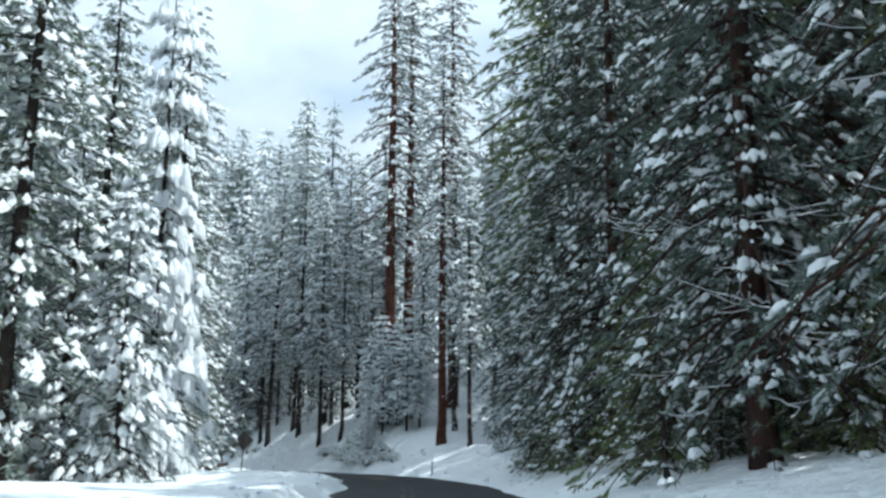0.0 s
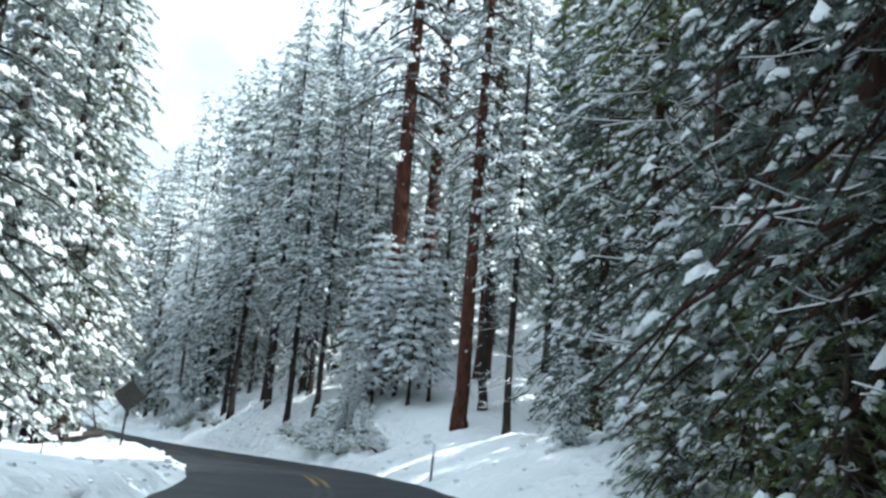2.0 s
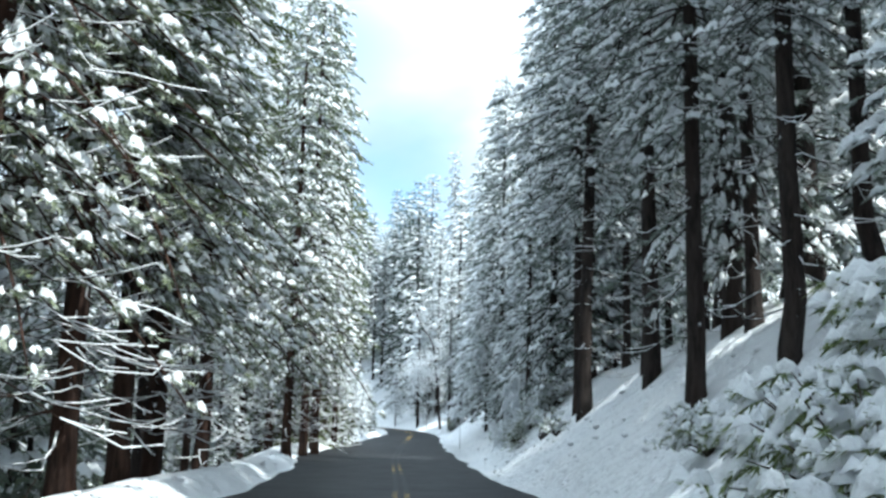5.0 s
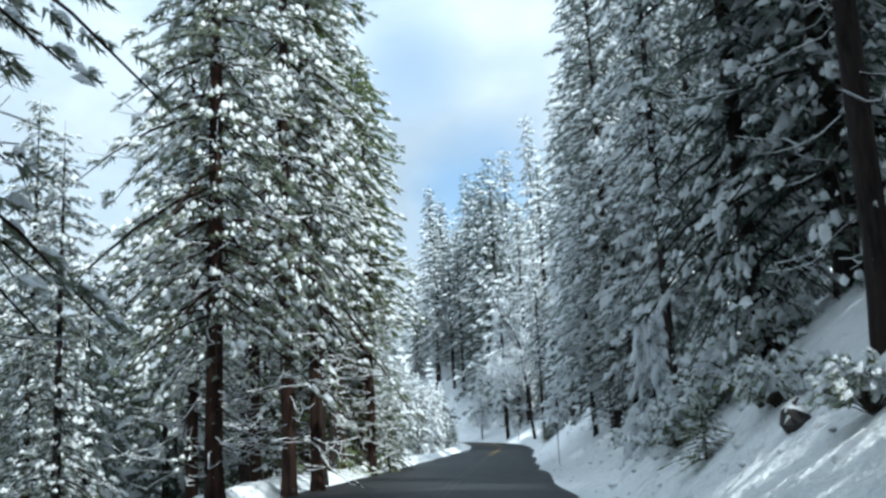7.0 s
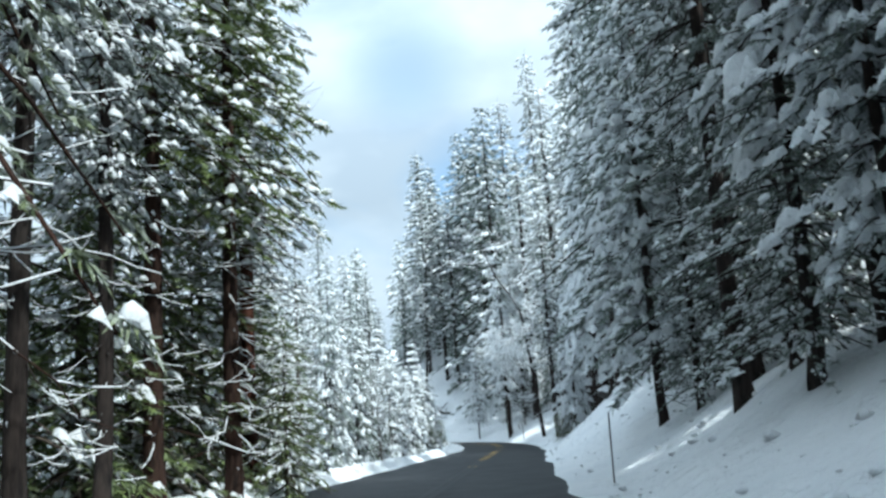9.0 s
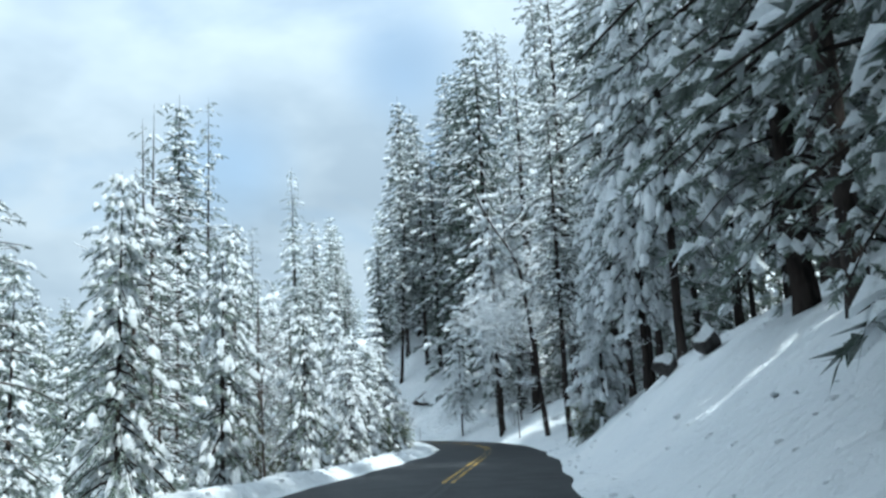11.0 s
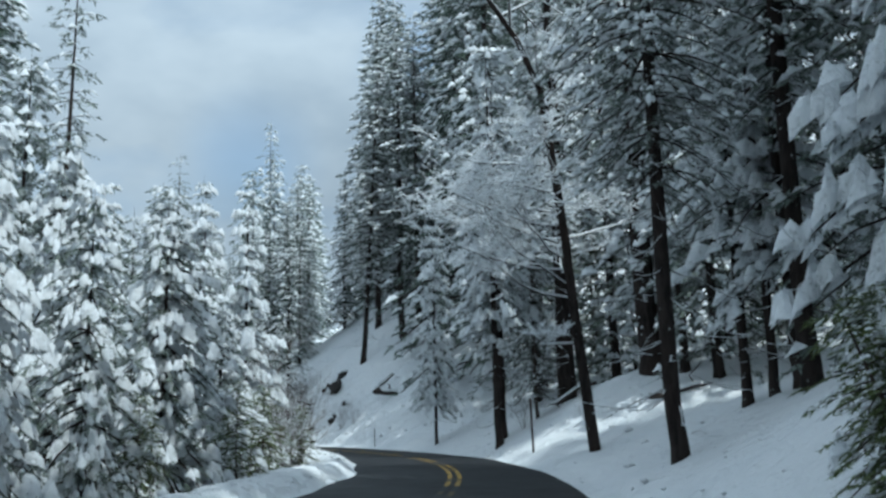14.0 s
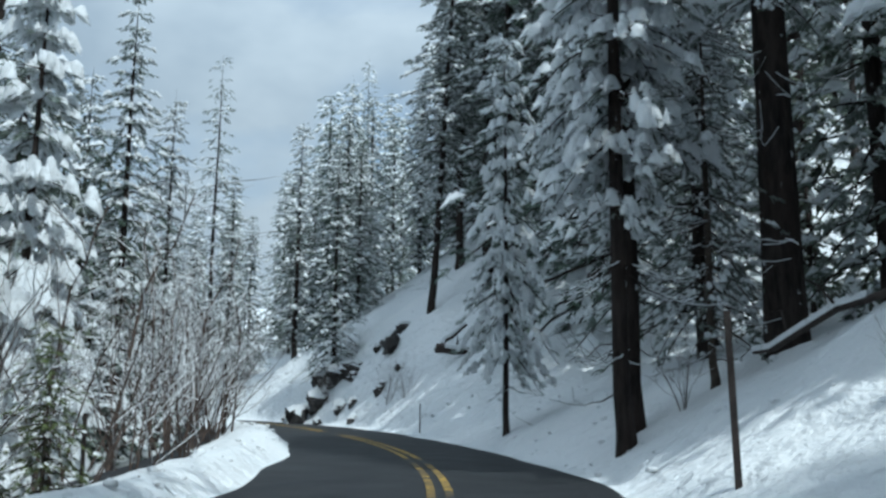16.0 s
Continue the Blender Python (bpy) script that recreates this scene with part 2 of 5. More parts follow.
LOGWOOD = plain("wet_wood", (0.035, 0.026, 0.022), 0.85)


# ---------------------------------------------------------------- mesh tools
class Geo:
    """Collects triangles."""

    def __init__(self):
        self.v, self.f, self.n = [], [], 0

    def add(self, verts, tris):
        verts = np.asarray(verts, float).reshape(-1, 3)
        self.v.append(verts)
        self.f.append(np.asarray(tris, int).reshape(-1, 3) + self.n)
        self.n += len(verts)

    def arrays(self):
        if not self.v:
            return np.zeros((0, 3)), np.zeros((0, 3), int)
        return np.concatenate(self.v), np.concatenate(self.f)

    def mesh(self, name, material, smooth=True):
        return tri_mesh(name, *self.arrays(), material, smooth)


def tri_mesh(name, verts, tris, material, smooth=True):
    me = bpy.data.meshes.new(name)
    me.vertices.add(len(verts))
    me.vertices.foreach_set("co", np.ascontiguousarray(verts, np.float32).ravel())
    me.loops.add(3 * len(tris))
    me.loops.foreach_set("vertex_index", np.ascontiguousarray(tris, np.int32).ravel())
    me.polygons.add(len(tris))
    me.polygons.foreach_set("loop_start", np.arange(0, 3 * len(tris), 3, dtype=np.int32))
    me.polygons.foreach_set("use_smooth", np.full(len(tris), smooth))
    me.materials.append(material)
    me.update(calc_edges=True)
    return me


def part(name, mesh, parent, label="", m=None):
    ob = new(name, mesh)
    ob.parent = parent
    if m is not None:
        ob.matrix_basis = m
    return tagged(ob, label)


def thing(name, label, category, m, group="", kind=""):
    ob = new(name)
    ob.empty_display_size = 0.2
    ob.matrix_basis = m
    return tagged(ob, label, category, group, kind)


def unit(v):
    return v / np.maximum(np.linalg.norm(v, axis=-1, keepdims=True), 1e-9)


def tube(geo, pts, radii, sides=4, cap=False, rough=0.0, rng=None):
    """A tapered round bar along points."""
    pts, radii = np.asarray(pts, float), np.asarray(radii, float)
    k = len(pts)
    way = unit(np.gradient(pts, axis=0))
    ref = np.where(np.abs(way[:, 2:3]) > 0.9, [[1.0, 0, 0]], [[0, 0, 1.0]])
    a = unit(np.cross(way, ref))
    b = np.cross(way, a)
    ang = np.arange(sides) * 2 * np.pi / sides
    ring = np.cos(ang)[None, :, None] * a[:, None] + np.sin(ang)[None, :, None] * b[:, None]
    r = radii[:, None, None] * (1 + (rough * rng.uniform(-1, 1, (k, sides, 1)) if rough else 0))
    verts = (pts[:, None] + r * ring).reshape(-1, 3)
    i = (np.arange(k - 1)[:, None] * sides + np.arange(sides)[None]).ravel()
    j = (np.arange(k - 1)[:, None] * sides + (np.arange(sides)[None] + 1) % sides).ravel()
    tris = np.concatenate([np.stack([i, j, i + sides], 1), np.stack([j, j + sides, i + sides], 1)])
    if cap:
        verts = np.vstack([verts, pts[-1:]])
        e = (k - 1) * sides + np.arange(sides)
        tris = np.vstack([tris, np.stack([e, np.roll(e, -1), np.full(sides, k * sides)], 1)])
    geo.add(verts, tris)


def ridge(geo, pts, radii, high):
    """A roof of snow lying along a limb."""
    pts, radii = np.asarray(pts, float), np.asarray(radii, float)
    way = unit(np.gradient(pts, axis=0))
    side = unit(np.cross(way, [[0, 0, 1.0]]))
    flat = np.sqrt(np.clip(1 - way[:, 2:3] ** 2, 0, 1))
    w = (radii * 1.15 + 0.006)[:, None]
    up = np.array([[0, 0, 1.0]])
    low = up * (radii[:, None] * 0.3)
    top = pts + up * (radii[:, None] + high * flat)
    verts = np.stack([pts + side * w + low, top + side * w * 0.5, top - side * w * 0.5, pts - side * w + low], 1).reshape(-1, 3)
    tris = []
    for k in range(len(pts) - 1):
        for c in range(3):
            a, b = 4 * k + c, 4 * k + c + 1
            tris += [(a, b, a + 4), (b, b + 4, a + 4)]
    geo.add(verts, tris)


def lumps():
    """A unit ball, and draped caps for the snow on boughs."""
    bm = bmesh.new()
    bmesh.ops.create_icosphere(bm, subdivisions=1, radius=1)
    bm.verts.index_update()
    ico = np.array([v.co[:] for v in bm.verts]), np.array([[v.index for v in f.verts] for f in bm.faces])
    bm.free()
    k = np.arange(6)
    kn = (k + 1) % 6
    a = k * 2 * np.pi / 6
    inner = np.stack([0.66 * np.cos(a + 0.5), 0.66 * np.sin(a + 0.5), a * 0 + 0.84], 1)
    outer = np.stack([np.cos(a), np.sin(a), a * 0 - 0.12], 1)
    cap = np.vstack([[0, 0, 1], inner, outer])
    cap_f = np.concatenate([np.stack([k * 0, 1 + k, 1 + kn], 1), np.stack([1 + k, 7 + k, 7 + kn], 1), np.stack([1 + k, 7 + kn, 1 + kn], 1)])
    pad = np.vstack([[0, 0, 1], outer])
    return (*ico, cap, cap_f, pad, np.stack([k * 0, 1 + k, 1 + kn], 1))


ICO, ICO_F, CAP, CAP_F, PAD, PAD_F = lumps()


def sprays(green, white, p, d, size, rng, blades, snow, thick, rounds=2, cap=1.0):
    """Drooping feathered twigs at p along d, and cushions of snow on a share of them."""
    n = len(p)
    if not n:
        return
    up0 = np.array([[0, 0, 1.0]])
    side = unit(np.cross(d, up0) + 1e-6)
    size = size[:, None]
    count = blades * 2
    for k in range(count):
        u = (k + rng.uniform(0, 1, (n, 1))) / count
        hand = 1 if k % 2 else -1
        a = hand * rng.uniform(0.2, 1.7, (n, 1)) * (1.15 - 0.5 * u)
        root = p + d * size * (0.12 + 0.58 * u) - up0 * size * (0.22 * u**2)
        w = unit(np.cos(a) * d + np.sin(a) * side + up0 * rng.uniform(-0.85, 0.38, (n, 1)))
        long = size * rng.uniform(0.32, 0.58, (n, 1)) * (1.0 - 0.35 * u)
        flat = unit(np.cross(w, up0) + rng.uniform(-0.7, 0.7, (n, 3)))
        wide = size * (0.055 if rounds == 2 else 0.085)
        tip = root + w * long - up0 * long * 0.15
        verts = np.stack([root + flat * wide, tip, root - flat * wide], 1).reshape(-1, 3)
        green.add(verts, np.arange(3 * n).reshape(-1, 3))
    keep = rng.uniform(0, 1, n) < snow
    p, d, side, size = p[keep], d[keep], side[keep], size[keep]
    n = len(p)
    if rounds == 1:
        for hand in (-1, 1):
            q = p + side * size * hand * rng.uniform(0.02, 0.3, (n, 1)) + d * size * rng.uniform(-0.3, 0.35, (n, 1))
            clump(white, *((CAP, CAP_F) if cap > 1.3 else (PAD, PAD_F)), q, d, size, (0.34 * cap, 0.19 * cap, thick * 0.75 * cap), rng)
        return
    # one broad cushion, and smaller ones spilling to its sides
    clump(white, CAP, CAP_F, p + d * size * rng.uniform(-0.25, 0.25, (n, 1)), d, size, (0.31 * cap, 0.19 * cap, thick * 0.68 * cap), rng)
    for hand, share in ((-1, 0.8), (1, 0.8)):
        few = rng.uniform(0, 1, n) < share
        m = int(few.sum())
        q = p[few] + side[few] * size[few] * hand * rng.uniform(0.15, 0.5, (m, 1)) + d[few] * size[few] * rng.uniform(-0.35, 0.5, (m, 1)) - up0 * size[few] * 0.05
        clump(white, PAD, PAD_F, q, d[few], size[few] * rng.uniform(0.45, 0.95, (m, 1)), (0.32 * cap, 0.18 * cap, thick * 0.8 * cap), rng)


def clump(white, ball, faces, p, d, size, shape, rng):
    """Rounded snow lying on boughs at p and sagging along d."""
    n, m = len(p), len(ball)
    if not n:
        return
    up0 = np.array([[0, 0, 1.0]])
    side = unit(np.cross(d, up0) + 1e-6)
    grow = rng.uniform(0.6, 1.3, (n, 1))
    lx, ly, lz = (size * s * grow * rng.uniform(0.8, 1.2, (n, 1)) for s in shape)
    c = p + d * size * 0.4 + up0 * size * 0.05
    loose = 0.2 if m > 8 else 0.12
    q = ball[None] * rng.uniform(1 - loose, 1 + loose * 0.8, (n, m, 1)) + rng.normal(0, 0.05, (n, m, 3))
    x, y, z = q[..., :1] * lx[:, None], q[..., 1:2] * ly[:, None], q[..., 2:] * lz[:, None]
    fall = 0.5 * np.clip(q[..., :1] + 0.2, 0, 1.4) ** 2 * lx[:, None] + 0.35 * q[..., 1:2] ** 2 * ly[:, None]
    verts = c[:, None] + x * d[:, None] + y * side[:, None] + z * up0[None] - fall * up0[None]
    white.add(verts.reshape(-1, 3), (np.arange(n)[:, None, None] * m + faces[None]).reshape(-1, 3))


# ---------------------------------------------------------------- trees
def trunk_mesh(rng, high, wide, material, sides=9, bend=0.005):
    g = Geo()
    q = np.array([-0.035, 0.0, 0.015, 0.05, 0.15, 0.3, 0.45, 0.6, 0.75, 0.88, 1.0])
    r = wide / 2 * np.array([1.5, 1.32, 1.14, 1.02, 0.95, 0.84, 0.71, 0.54, 0.35, 0.17, 0.02])
    path = np.stack([np.cumsum(rng.normal(0, bend, 11)) * high * 0.2, np.cumsum(rng.normal(0, bend, 11)) * high * 0.2, q * high], 1)
    path[:3, :2] = 0
    tube(g, path, r, sides, rough=0.07, rng=rng)
    return g.mesh("trunk", material), path


def conifer(seed, high, wide, base, reach, gap, per, spray, blades, snow, thick, droop, bark_m, needle_m, bare=0, limb=1.0, power=0.8, lod=0, hollow=0.0, bare_to=None, swell=0.7, tier=0.3, cap=1.0):
    """Meshes of one kind of conifer: trunk, branches, foliage and snow. base: share of bare stem; reach: crown radius in m."""
    rng = np.random.default_rng(seed)
    trunk, path = trunk_mesh(rng, high, wide, bark_m, 9 if lod < 2 else 5)
    wood, green, white = Geo(), Geo(), Geo()
    ps, ds, ss, ws = [], [], [], []
    lobes = rng.uniform(0.78, 1.2, 6)
    z = base * high
    while z < high * 0.985:
        q = (z - base * high) / (high * (1 - base))
        span = reach * min(1.0, (0.35 if base > 0.2 else 0.75) + q * 4) * max(1 - q, 0.03) ** power * rng.uniform(0.78, 1.14)
        load = rng.uniform(0.7, 1.2)
        turn = rng.uniform(0, 6.28)
        for k in range(per):
            if rng.uniform() < hollow:
                continue
            az = turn + 6.283 * k / per + rng.normal(0, 0.25)
            far = span * rng.uniform(0.6, 1.15) * np.interp(az % 6.283, np.arange(7) * 1.0472, np.r_[lobes, lobes[0]]) + 0.25
            zz = z + rng.uniform(-tier, tier) * gap
            cx, cy = np.interp(zz, path[:, 2], path[:, 0]), np.interp(zz, path[:, 2], path[:, 1])
            tilt = rng.normal(0.12 - droop * (1 - q) * 0.9, 0.12) + 0.35 * max(q - 0.75, 0) * 2
            u = np.linspace(0, 1, 5)
            out = far * u
            rise = far * (np.tan(np.clip(tilt, -0.9, 0.9)) * u - (0.30 + 0.5 * droop) * u**2 * (1 - 0.6 * q))
            line = np.stack([cx + np.cos(az) * out, cy + np.sin(az) * out, zz + rise], 1)
            if lod < 2 and far > 0.7:
                tube(wood, line[:: 1 if lod == 0 else 2], (np.linspace(1, 0.25, 5) * 0.012 * (far + 1.2) * limb)[:: 1 if lod == 0 else 2], 3)
            big = spray * (1 + swell * zz / high) if high > 12 and lod == 0 else spray
            count = 1 + max(1, int(round(far / (big * (0.52 if lod == 0 else 0.6)))))
            us = np.linspace(0.06, 1.0, count) + rng.uniform(-0.05, 0.05, count)
            pos = np.stack([np.interp(us, u, line[:, c]) for c in range(3)], 1)
            way = np.array([np.cos(az), np.sin(az), 0.0])
            cross = np.array([-np.sin(az), np.cos(az), 0.0])
            sway = rng.uniform(-1, 1, count) * (0.34 * far * (1.15 - us))
            sway[-1:] *= 0.2
            pos += cross * sway[:, None]
            turn_out = np.clip(sway / (0.3 * far + 0.2), -1, 1) * 0.9
            dd = unit(way * np.cos(turn_out)[:, None] + cross * np.sin(turn_out)[:, None] + np.array([0, 0, 1.0]) * rng.uniform(-0.35 - 0.35 * droop, 0.08, (count, 1)))
            ps.append(pos)
            ds.append(dd)
            ws.append(np.full(count, snow * load * rng.choice((0.15, 0.8, 1.1, 1.3))))
            ss.append(big * rng.uniform(0.75, 1.3, count) * (0.55 + 0.45 * min(1, far / 1.6)))
        z += gap * rng.uniform(0.8, 1.2) * (1.0 - 0.3 * q) * (1 + 0.9 * z / high if high > 12 and lod == 0 else 1)
    sprays(green, white, np.concatenate(ps), np.concatenate(ds), np.concatenate(ss), rng, blades, np.concatenate(ws), thick, 2 if lod == 0 else 1, cap)
    for k in range(bare):
        zz = rng.uniform(0.05, bare_to or min(base + 0.22, 0.6)) * high
        az = rng.uniform(0, 6.28)
        far = rng.uniform(0.35, 0.95) * min(reach, 3.2)
        u = np.linspace(0, 1, 7)
        veer = az + rng.normal(0, 0.35) * u
        line = np.stack([np.cos(veer) * far * u, np.sin(veer) * far * u, zz + far * (rng.uniform(-0.45, 0.0) * u - 0.75 * u**2 + rng.uniform(0.5, 1.15) * u**3)], 1)
        line[1:] += rng.normal(0, 0.022 * far, (6, 3))
        rad = np.linspace(1, 0.25, 7) * rng.uniform(0.009, 0.022)
        tube(wood, line, rad, 3)
        cut = int(rng.integers(0, 4))
        ridge(white, line[cut : cut + 4], rad[cut : cut + 4] * 0.85, rng.uniform(0.004, 0.024))
        if lod == 0:
            for s in range(2):
                a = line[3 + s]
                tip = a + np.array([np.cos(az + rng.choice((-0.8, 0.8))), np.sin(az + rng.choice((-0.8, 0.8))), rng.uniform(-0.3, 0.3)]) * far * 0.35
                sub = np.stack([a, (a + tip) / 2 + [0, 0, -0.03], tip])
                tube(wood, sub, [0.007, 0.006, 0.004], 3)
                ridge(white, sub, np.array([0.006, 0.005, 0.003]), 0.014)
    out = {"trunk": trunk, "foliage": green.mesh("foliage", needle_m, False), "snow": white.mesh("snow", LOAD)}
    if wood.n:
        out["limbwork"] = wood.mesh("limbwork", bark_m)
    return high, out


def leafless(seed, high, wide, lean, stems, material, levels=4, spread=0.75, first=0.38, dust=0.03, kids=(6, 5), limbs=(), short=1.0, slim=1.0, lined=1.0):
    """Meshes of a bare broadleaf tree or shrub with snow lying along its limbs."""
    rng = np.random.default_rng(seed)
    stem, twigs, white = Geo(), Geo(), Geo()

    def grow(p, d, long, rad, level):
        bits = 5 if level == 0 else (4 if level < 3 else 3)
        pts, dd = [p], d
        for k in range(bits):
            dd = unit(dd + rng.normal(0, (0.10 if stems > 1 or level else 0.03) + 0.05 * level, 3) + np.array([0, 0, 0.05 if stems > 1 or level else 0.0]))
            pts.append(pts[-1] + dd * long / bits)
        pts = np.array(pts)
        radii = np.linspace(rad, rad * (0.55 if level < levels else 0.3), bits + 1)
        tube(stem if level == 0 else twigs, pts, radii, 8 if level == 0 else (5 if level == 1 else 3))
        if level and level < (levels + 1 if stems == 1 else 3) and rng.uniform() < lined:
            ridge(white, pts, radii, dust + dust * (level == 1))
        if level >= levels:
            return
        count = (kids[0] if level == 0 else kids[1]) if stems == 1 else 3
        for k in range(count):
            s = rng.uniform(first if level == 0 else 0.3, 1.0)
            q = np.array([np.interp(s * bits, range(bits + 1), pts[:, c]) for c in range(3)])
            az = rng.uniform(0, 6.28)
            off = np.array([np.cos(az), np.sin(az), rng.uniform(-0.1, 0.5)])
            grow(q, unit(dd * (1 - spread * 0.6) + off * spread), long * rng.uniform(0.45, 0.68) * (short if level == 0 else 1.0), np.interp(s, (0, 1), (rad, rad * 0.55)) * rng.uniform(0.45, 0.7) * (slim if level == 0 else 1.0), level + 1)
        if level == 0:
            grow(pts[-1], unit(dd + rng.normal(0, 0.2, 3)), long * 0.6, radii[-1] * 0.95, 1)

    for up, az, far in limbs:
        grow(np.array([lean[0] * up, lean[1] * up, up]), unit(np.array([np.cos(az), np.sin(az), rng.uniform(-0.15, 0.22)])), far, wide * 0.06, 1)
    for k in range(stems):
        az = 6.283 * k / stems + rng.uniform(-0.5, 0.5)
        d = unit(np.array([lean[0], lean[1], 1.0]) + (np.array([np.cos(az), np.sin(az), 0]) * rng.uniform(0.1, 0.45) if stems > 1 else 0))
        grow(np.array([0, 0, -0.25]) + (np.array([np.cos(az), np.sin(az), 0]) * 0.12 if stems > 1 else 0), d, high * (0.62 if stems == 1 else rng.uniform(0.4, 0.6)), wide / 2, 0)
    return high, {"trunk": stem.mesh("trunk", material), "limbwork": twigs.mesh("limbwork", material), "snow": white.mesh("snow", LOAD)}


def shrub(seed, high, reach, count, snow=0.8):
    rng = np.random.default_rng(seed)
    wood, green, white = Geo(), Geo(), Geo()
    ps, ds, ss = [], [], []
    for k in range(count):
        az, e = rng.uniform(0, 6.28), rng.uniform(0.15, 1.3)
        d = np.array([np.cos(az) * np.cos(e), np.sin(az) * np.cos(e), np.sin(e)])
        tip = d * [reach, reach, high] * rng.uniform(0.6, 1.0)
        line = np.stack([tip * u * np.array([1, 1, 1 + 0.35 * (1 - u)]) for u in np.linspace(0, 1, 4)])
        line[0, 2] -= 0.1
        tube(wood, line, np.linspace(0.016, 0.006, 4), 3)
        for u in (0.5, 0.68, 0.85, 1.0):
            ps.append(np.array([np.interp(u * 3, range(4), line[:, c]) for c in range(3)]))
            ds.append(unit(d * [1, 1, 0.2] + [0, 0, -0.25] + rng.normal(0, 0.3, 3)))
            ss.append(rng.uniform(0.2, 0.34))
    sprays(green, white, np.array(ps), np.array(ds), np.array(ss), rng, 8, snow, 0.30, cap=1.3)
    return high, {"limbwork": wood.mesh("limbwork", TWIG), "foliage": green.mesh("foliage", NEEDLE_CEDAR, False), "snow": white.mesh("snow", LOAD)}


def make_kinds():
    kinds = {}
    lods = ((0.37, 9, 1.0), (0.60, 6, 1.45), (1.02, 5, 1.9))
    for lod, (spray, blades, wide_gap) in enumerate(lods):
        for v in range((3, 3, 3)[lod]):
            kinds["fir", lod, v] = conifer(10 + v, 20, 0.42, 0.07, 2.9, 0.54 * wide_gap, 6, spray * 1.05, blades, 0.70, 0.27, 0.25, BARK_DARK, NEEDLE, lod=lod, cap=0.88)
            kinds["forest", lod, v] = conifer(20 + v, 27, 0.40, 0.25, 2.8, 0.55 * wide_gap, 6, spray, blades, 0.84, 0.24, 0.32, BARK_DARK, NEEDLE, bare=(44, 10, 0)[lod], lod=lod, hollow=0.06)
            kinds["cedar", lod, v] = conifer(30 + v, 22, 0.44, 0.33, 3.1, 0.52 * wide_gap, 6, spray * 1.05, blades + 2, 0.58, 0.22, 0.42, BARK_CEDAR, NEEDLE_CEDAR, bare=(84, 18, 0)[lod], lod=lod, power=0.6)
            kinds["frosted", lod, v] = conifer(35 + v, 22, 0.40, 0.19, 3.0, 0.50 * wide_gap, 7, spray * 0.9, blades + 1, 0.95, 0.27, 0.45, BARK_CEDAR, NEEDLE_SUNNY, bare=(110, 20, 0)[lod], lod=lod, power=0.7, bare_to=0.5, cap=0.82)
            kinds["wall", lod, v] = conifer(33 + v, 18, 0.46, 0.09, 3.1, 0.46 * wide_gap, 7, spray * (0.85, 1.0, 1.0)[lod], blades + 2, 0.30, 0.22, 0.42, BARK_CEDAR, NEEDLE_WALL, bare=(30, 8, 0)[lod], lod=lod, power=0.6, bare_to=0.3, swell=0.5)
            kinds["pine", lod, v] = conifer(40 + v, 36, 0.78, 0.30, 3.6, 0.72 * wide_gap, 6, spray * 1.1, blades, 0.80, 0.24, 0.35, BARK_RED, NEEDLE, bare=(16, 8, 0)[lod], limb=1.7, lod=lod, hollow=0.18, power=0.5)
            if lod < 2:
                kinds["young", lod, v] = conifer(50 + v, 6, 0.14, 0.03, 1.45, 0.30 * wide_gap, 5, (0.42, 0.55)[lod], blades, 0.62, 0.30, 0.45, BARK_DARK, NEEDLE, lod=lod, cap=1.25)
    for v in range(2):
        kinds["under", 0, v] = conifer(55 + v, 5, 0.10, 0.06, 1.3, 0.30, 5, 0.36, 9, 0.26, 0.20, 0.4, TWIG, NEEDLE_CEDAR, bare=10)
        kinds["open", 0, v] = conifer(60 + v, 9, 0.16, 0.12, 1.7, 0.36, 4, 0.40, 7, 0.4, 0.20, 0.35, TWIG, NEEDLE, bare=70, hollow=0.7, bare_to=0.8)
        kinds["dead", 0, v] = conifer(65 + v, 26, 0.34, 0.1, 2.2, 0.9, 4, 0.9, 3, 0.3, 0.12, 0.1, BARK_DARK, NEEDLE, bare=40, lod=1, hollow=0.1)
        for lod, (size, blades) in enumerate(((0.46, 8), (0.62, 6))):
            far = 1 + 0.3 * lod
            kinds["laden", lod, v] = conifer(58 + v, 15, 0.30, 0.19, 2.3, 0.62 * far, 6, size, blades, 1.05, 0.32, 0.3, BARK_DARK, NEEDLE, bare=20, swell=0.3, tier=0.16, cap=1.45, lod=lod, power=0.65)
            kinds["grand", lod, v] = conifer(138 + v, 28, 0.68, 0.24, 2.8, 0.60 * far, 6, size * 0.95, blades, 0.8, 0.28, 0.35, BARK_DARK, NEEDLE, bare=30, swell=0.2, tier=0.25, cap=1.2, lod=lod, power=0.6)
            kinds["shelf", lod, v] = conifer(128 + v, 17, 0.34, 0.23, 1.9, 0.80 * far, 7, size * 1.05, blades, 1.1, 0.36, 0.3, BARK_DARK, NEEDLE, bare=26, swell=0.0, tier=0.14, cap=1.5, lod=lod, power=0.35, hollow=0.25)
            kinds["tiered", lod, v] = conifer(68 + v, 14, 0.28, 0.03, 2.2, 0.66 * far, 7, size * 1.05, blades, 1.25, 0.52, 0.25, BARK_DARK, NEEDLE, swell=0.0, tier=0.1, cap=1.7, lod=lod, power=0.9)
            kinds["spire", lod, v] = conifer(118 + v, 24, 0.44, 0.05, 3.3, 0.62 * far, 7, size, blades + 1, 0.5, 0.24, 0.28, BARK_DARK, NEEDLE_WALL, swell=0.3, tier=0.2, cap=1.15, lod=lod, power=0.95)
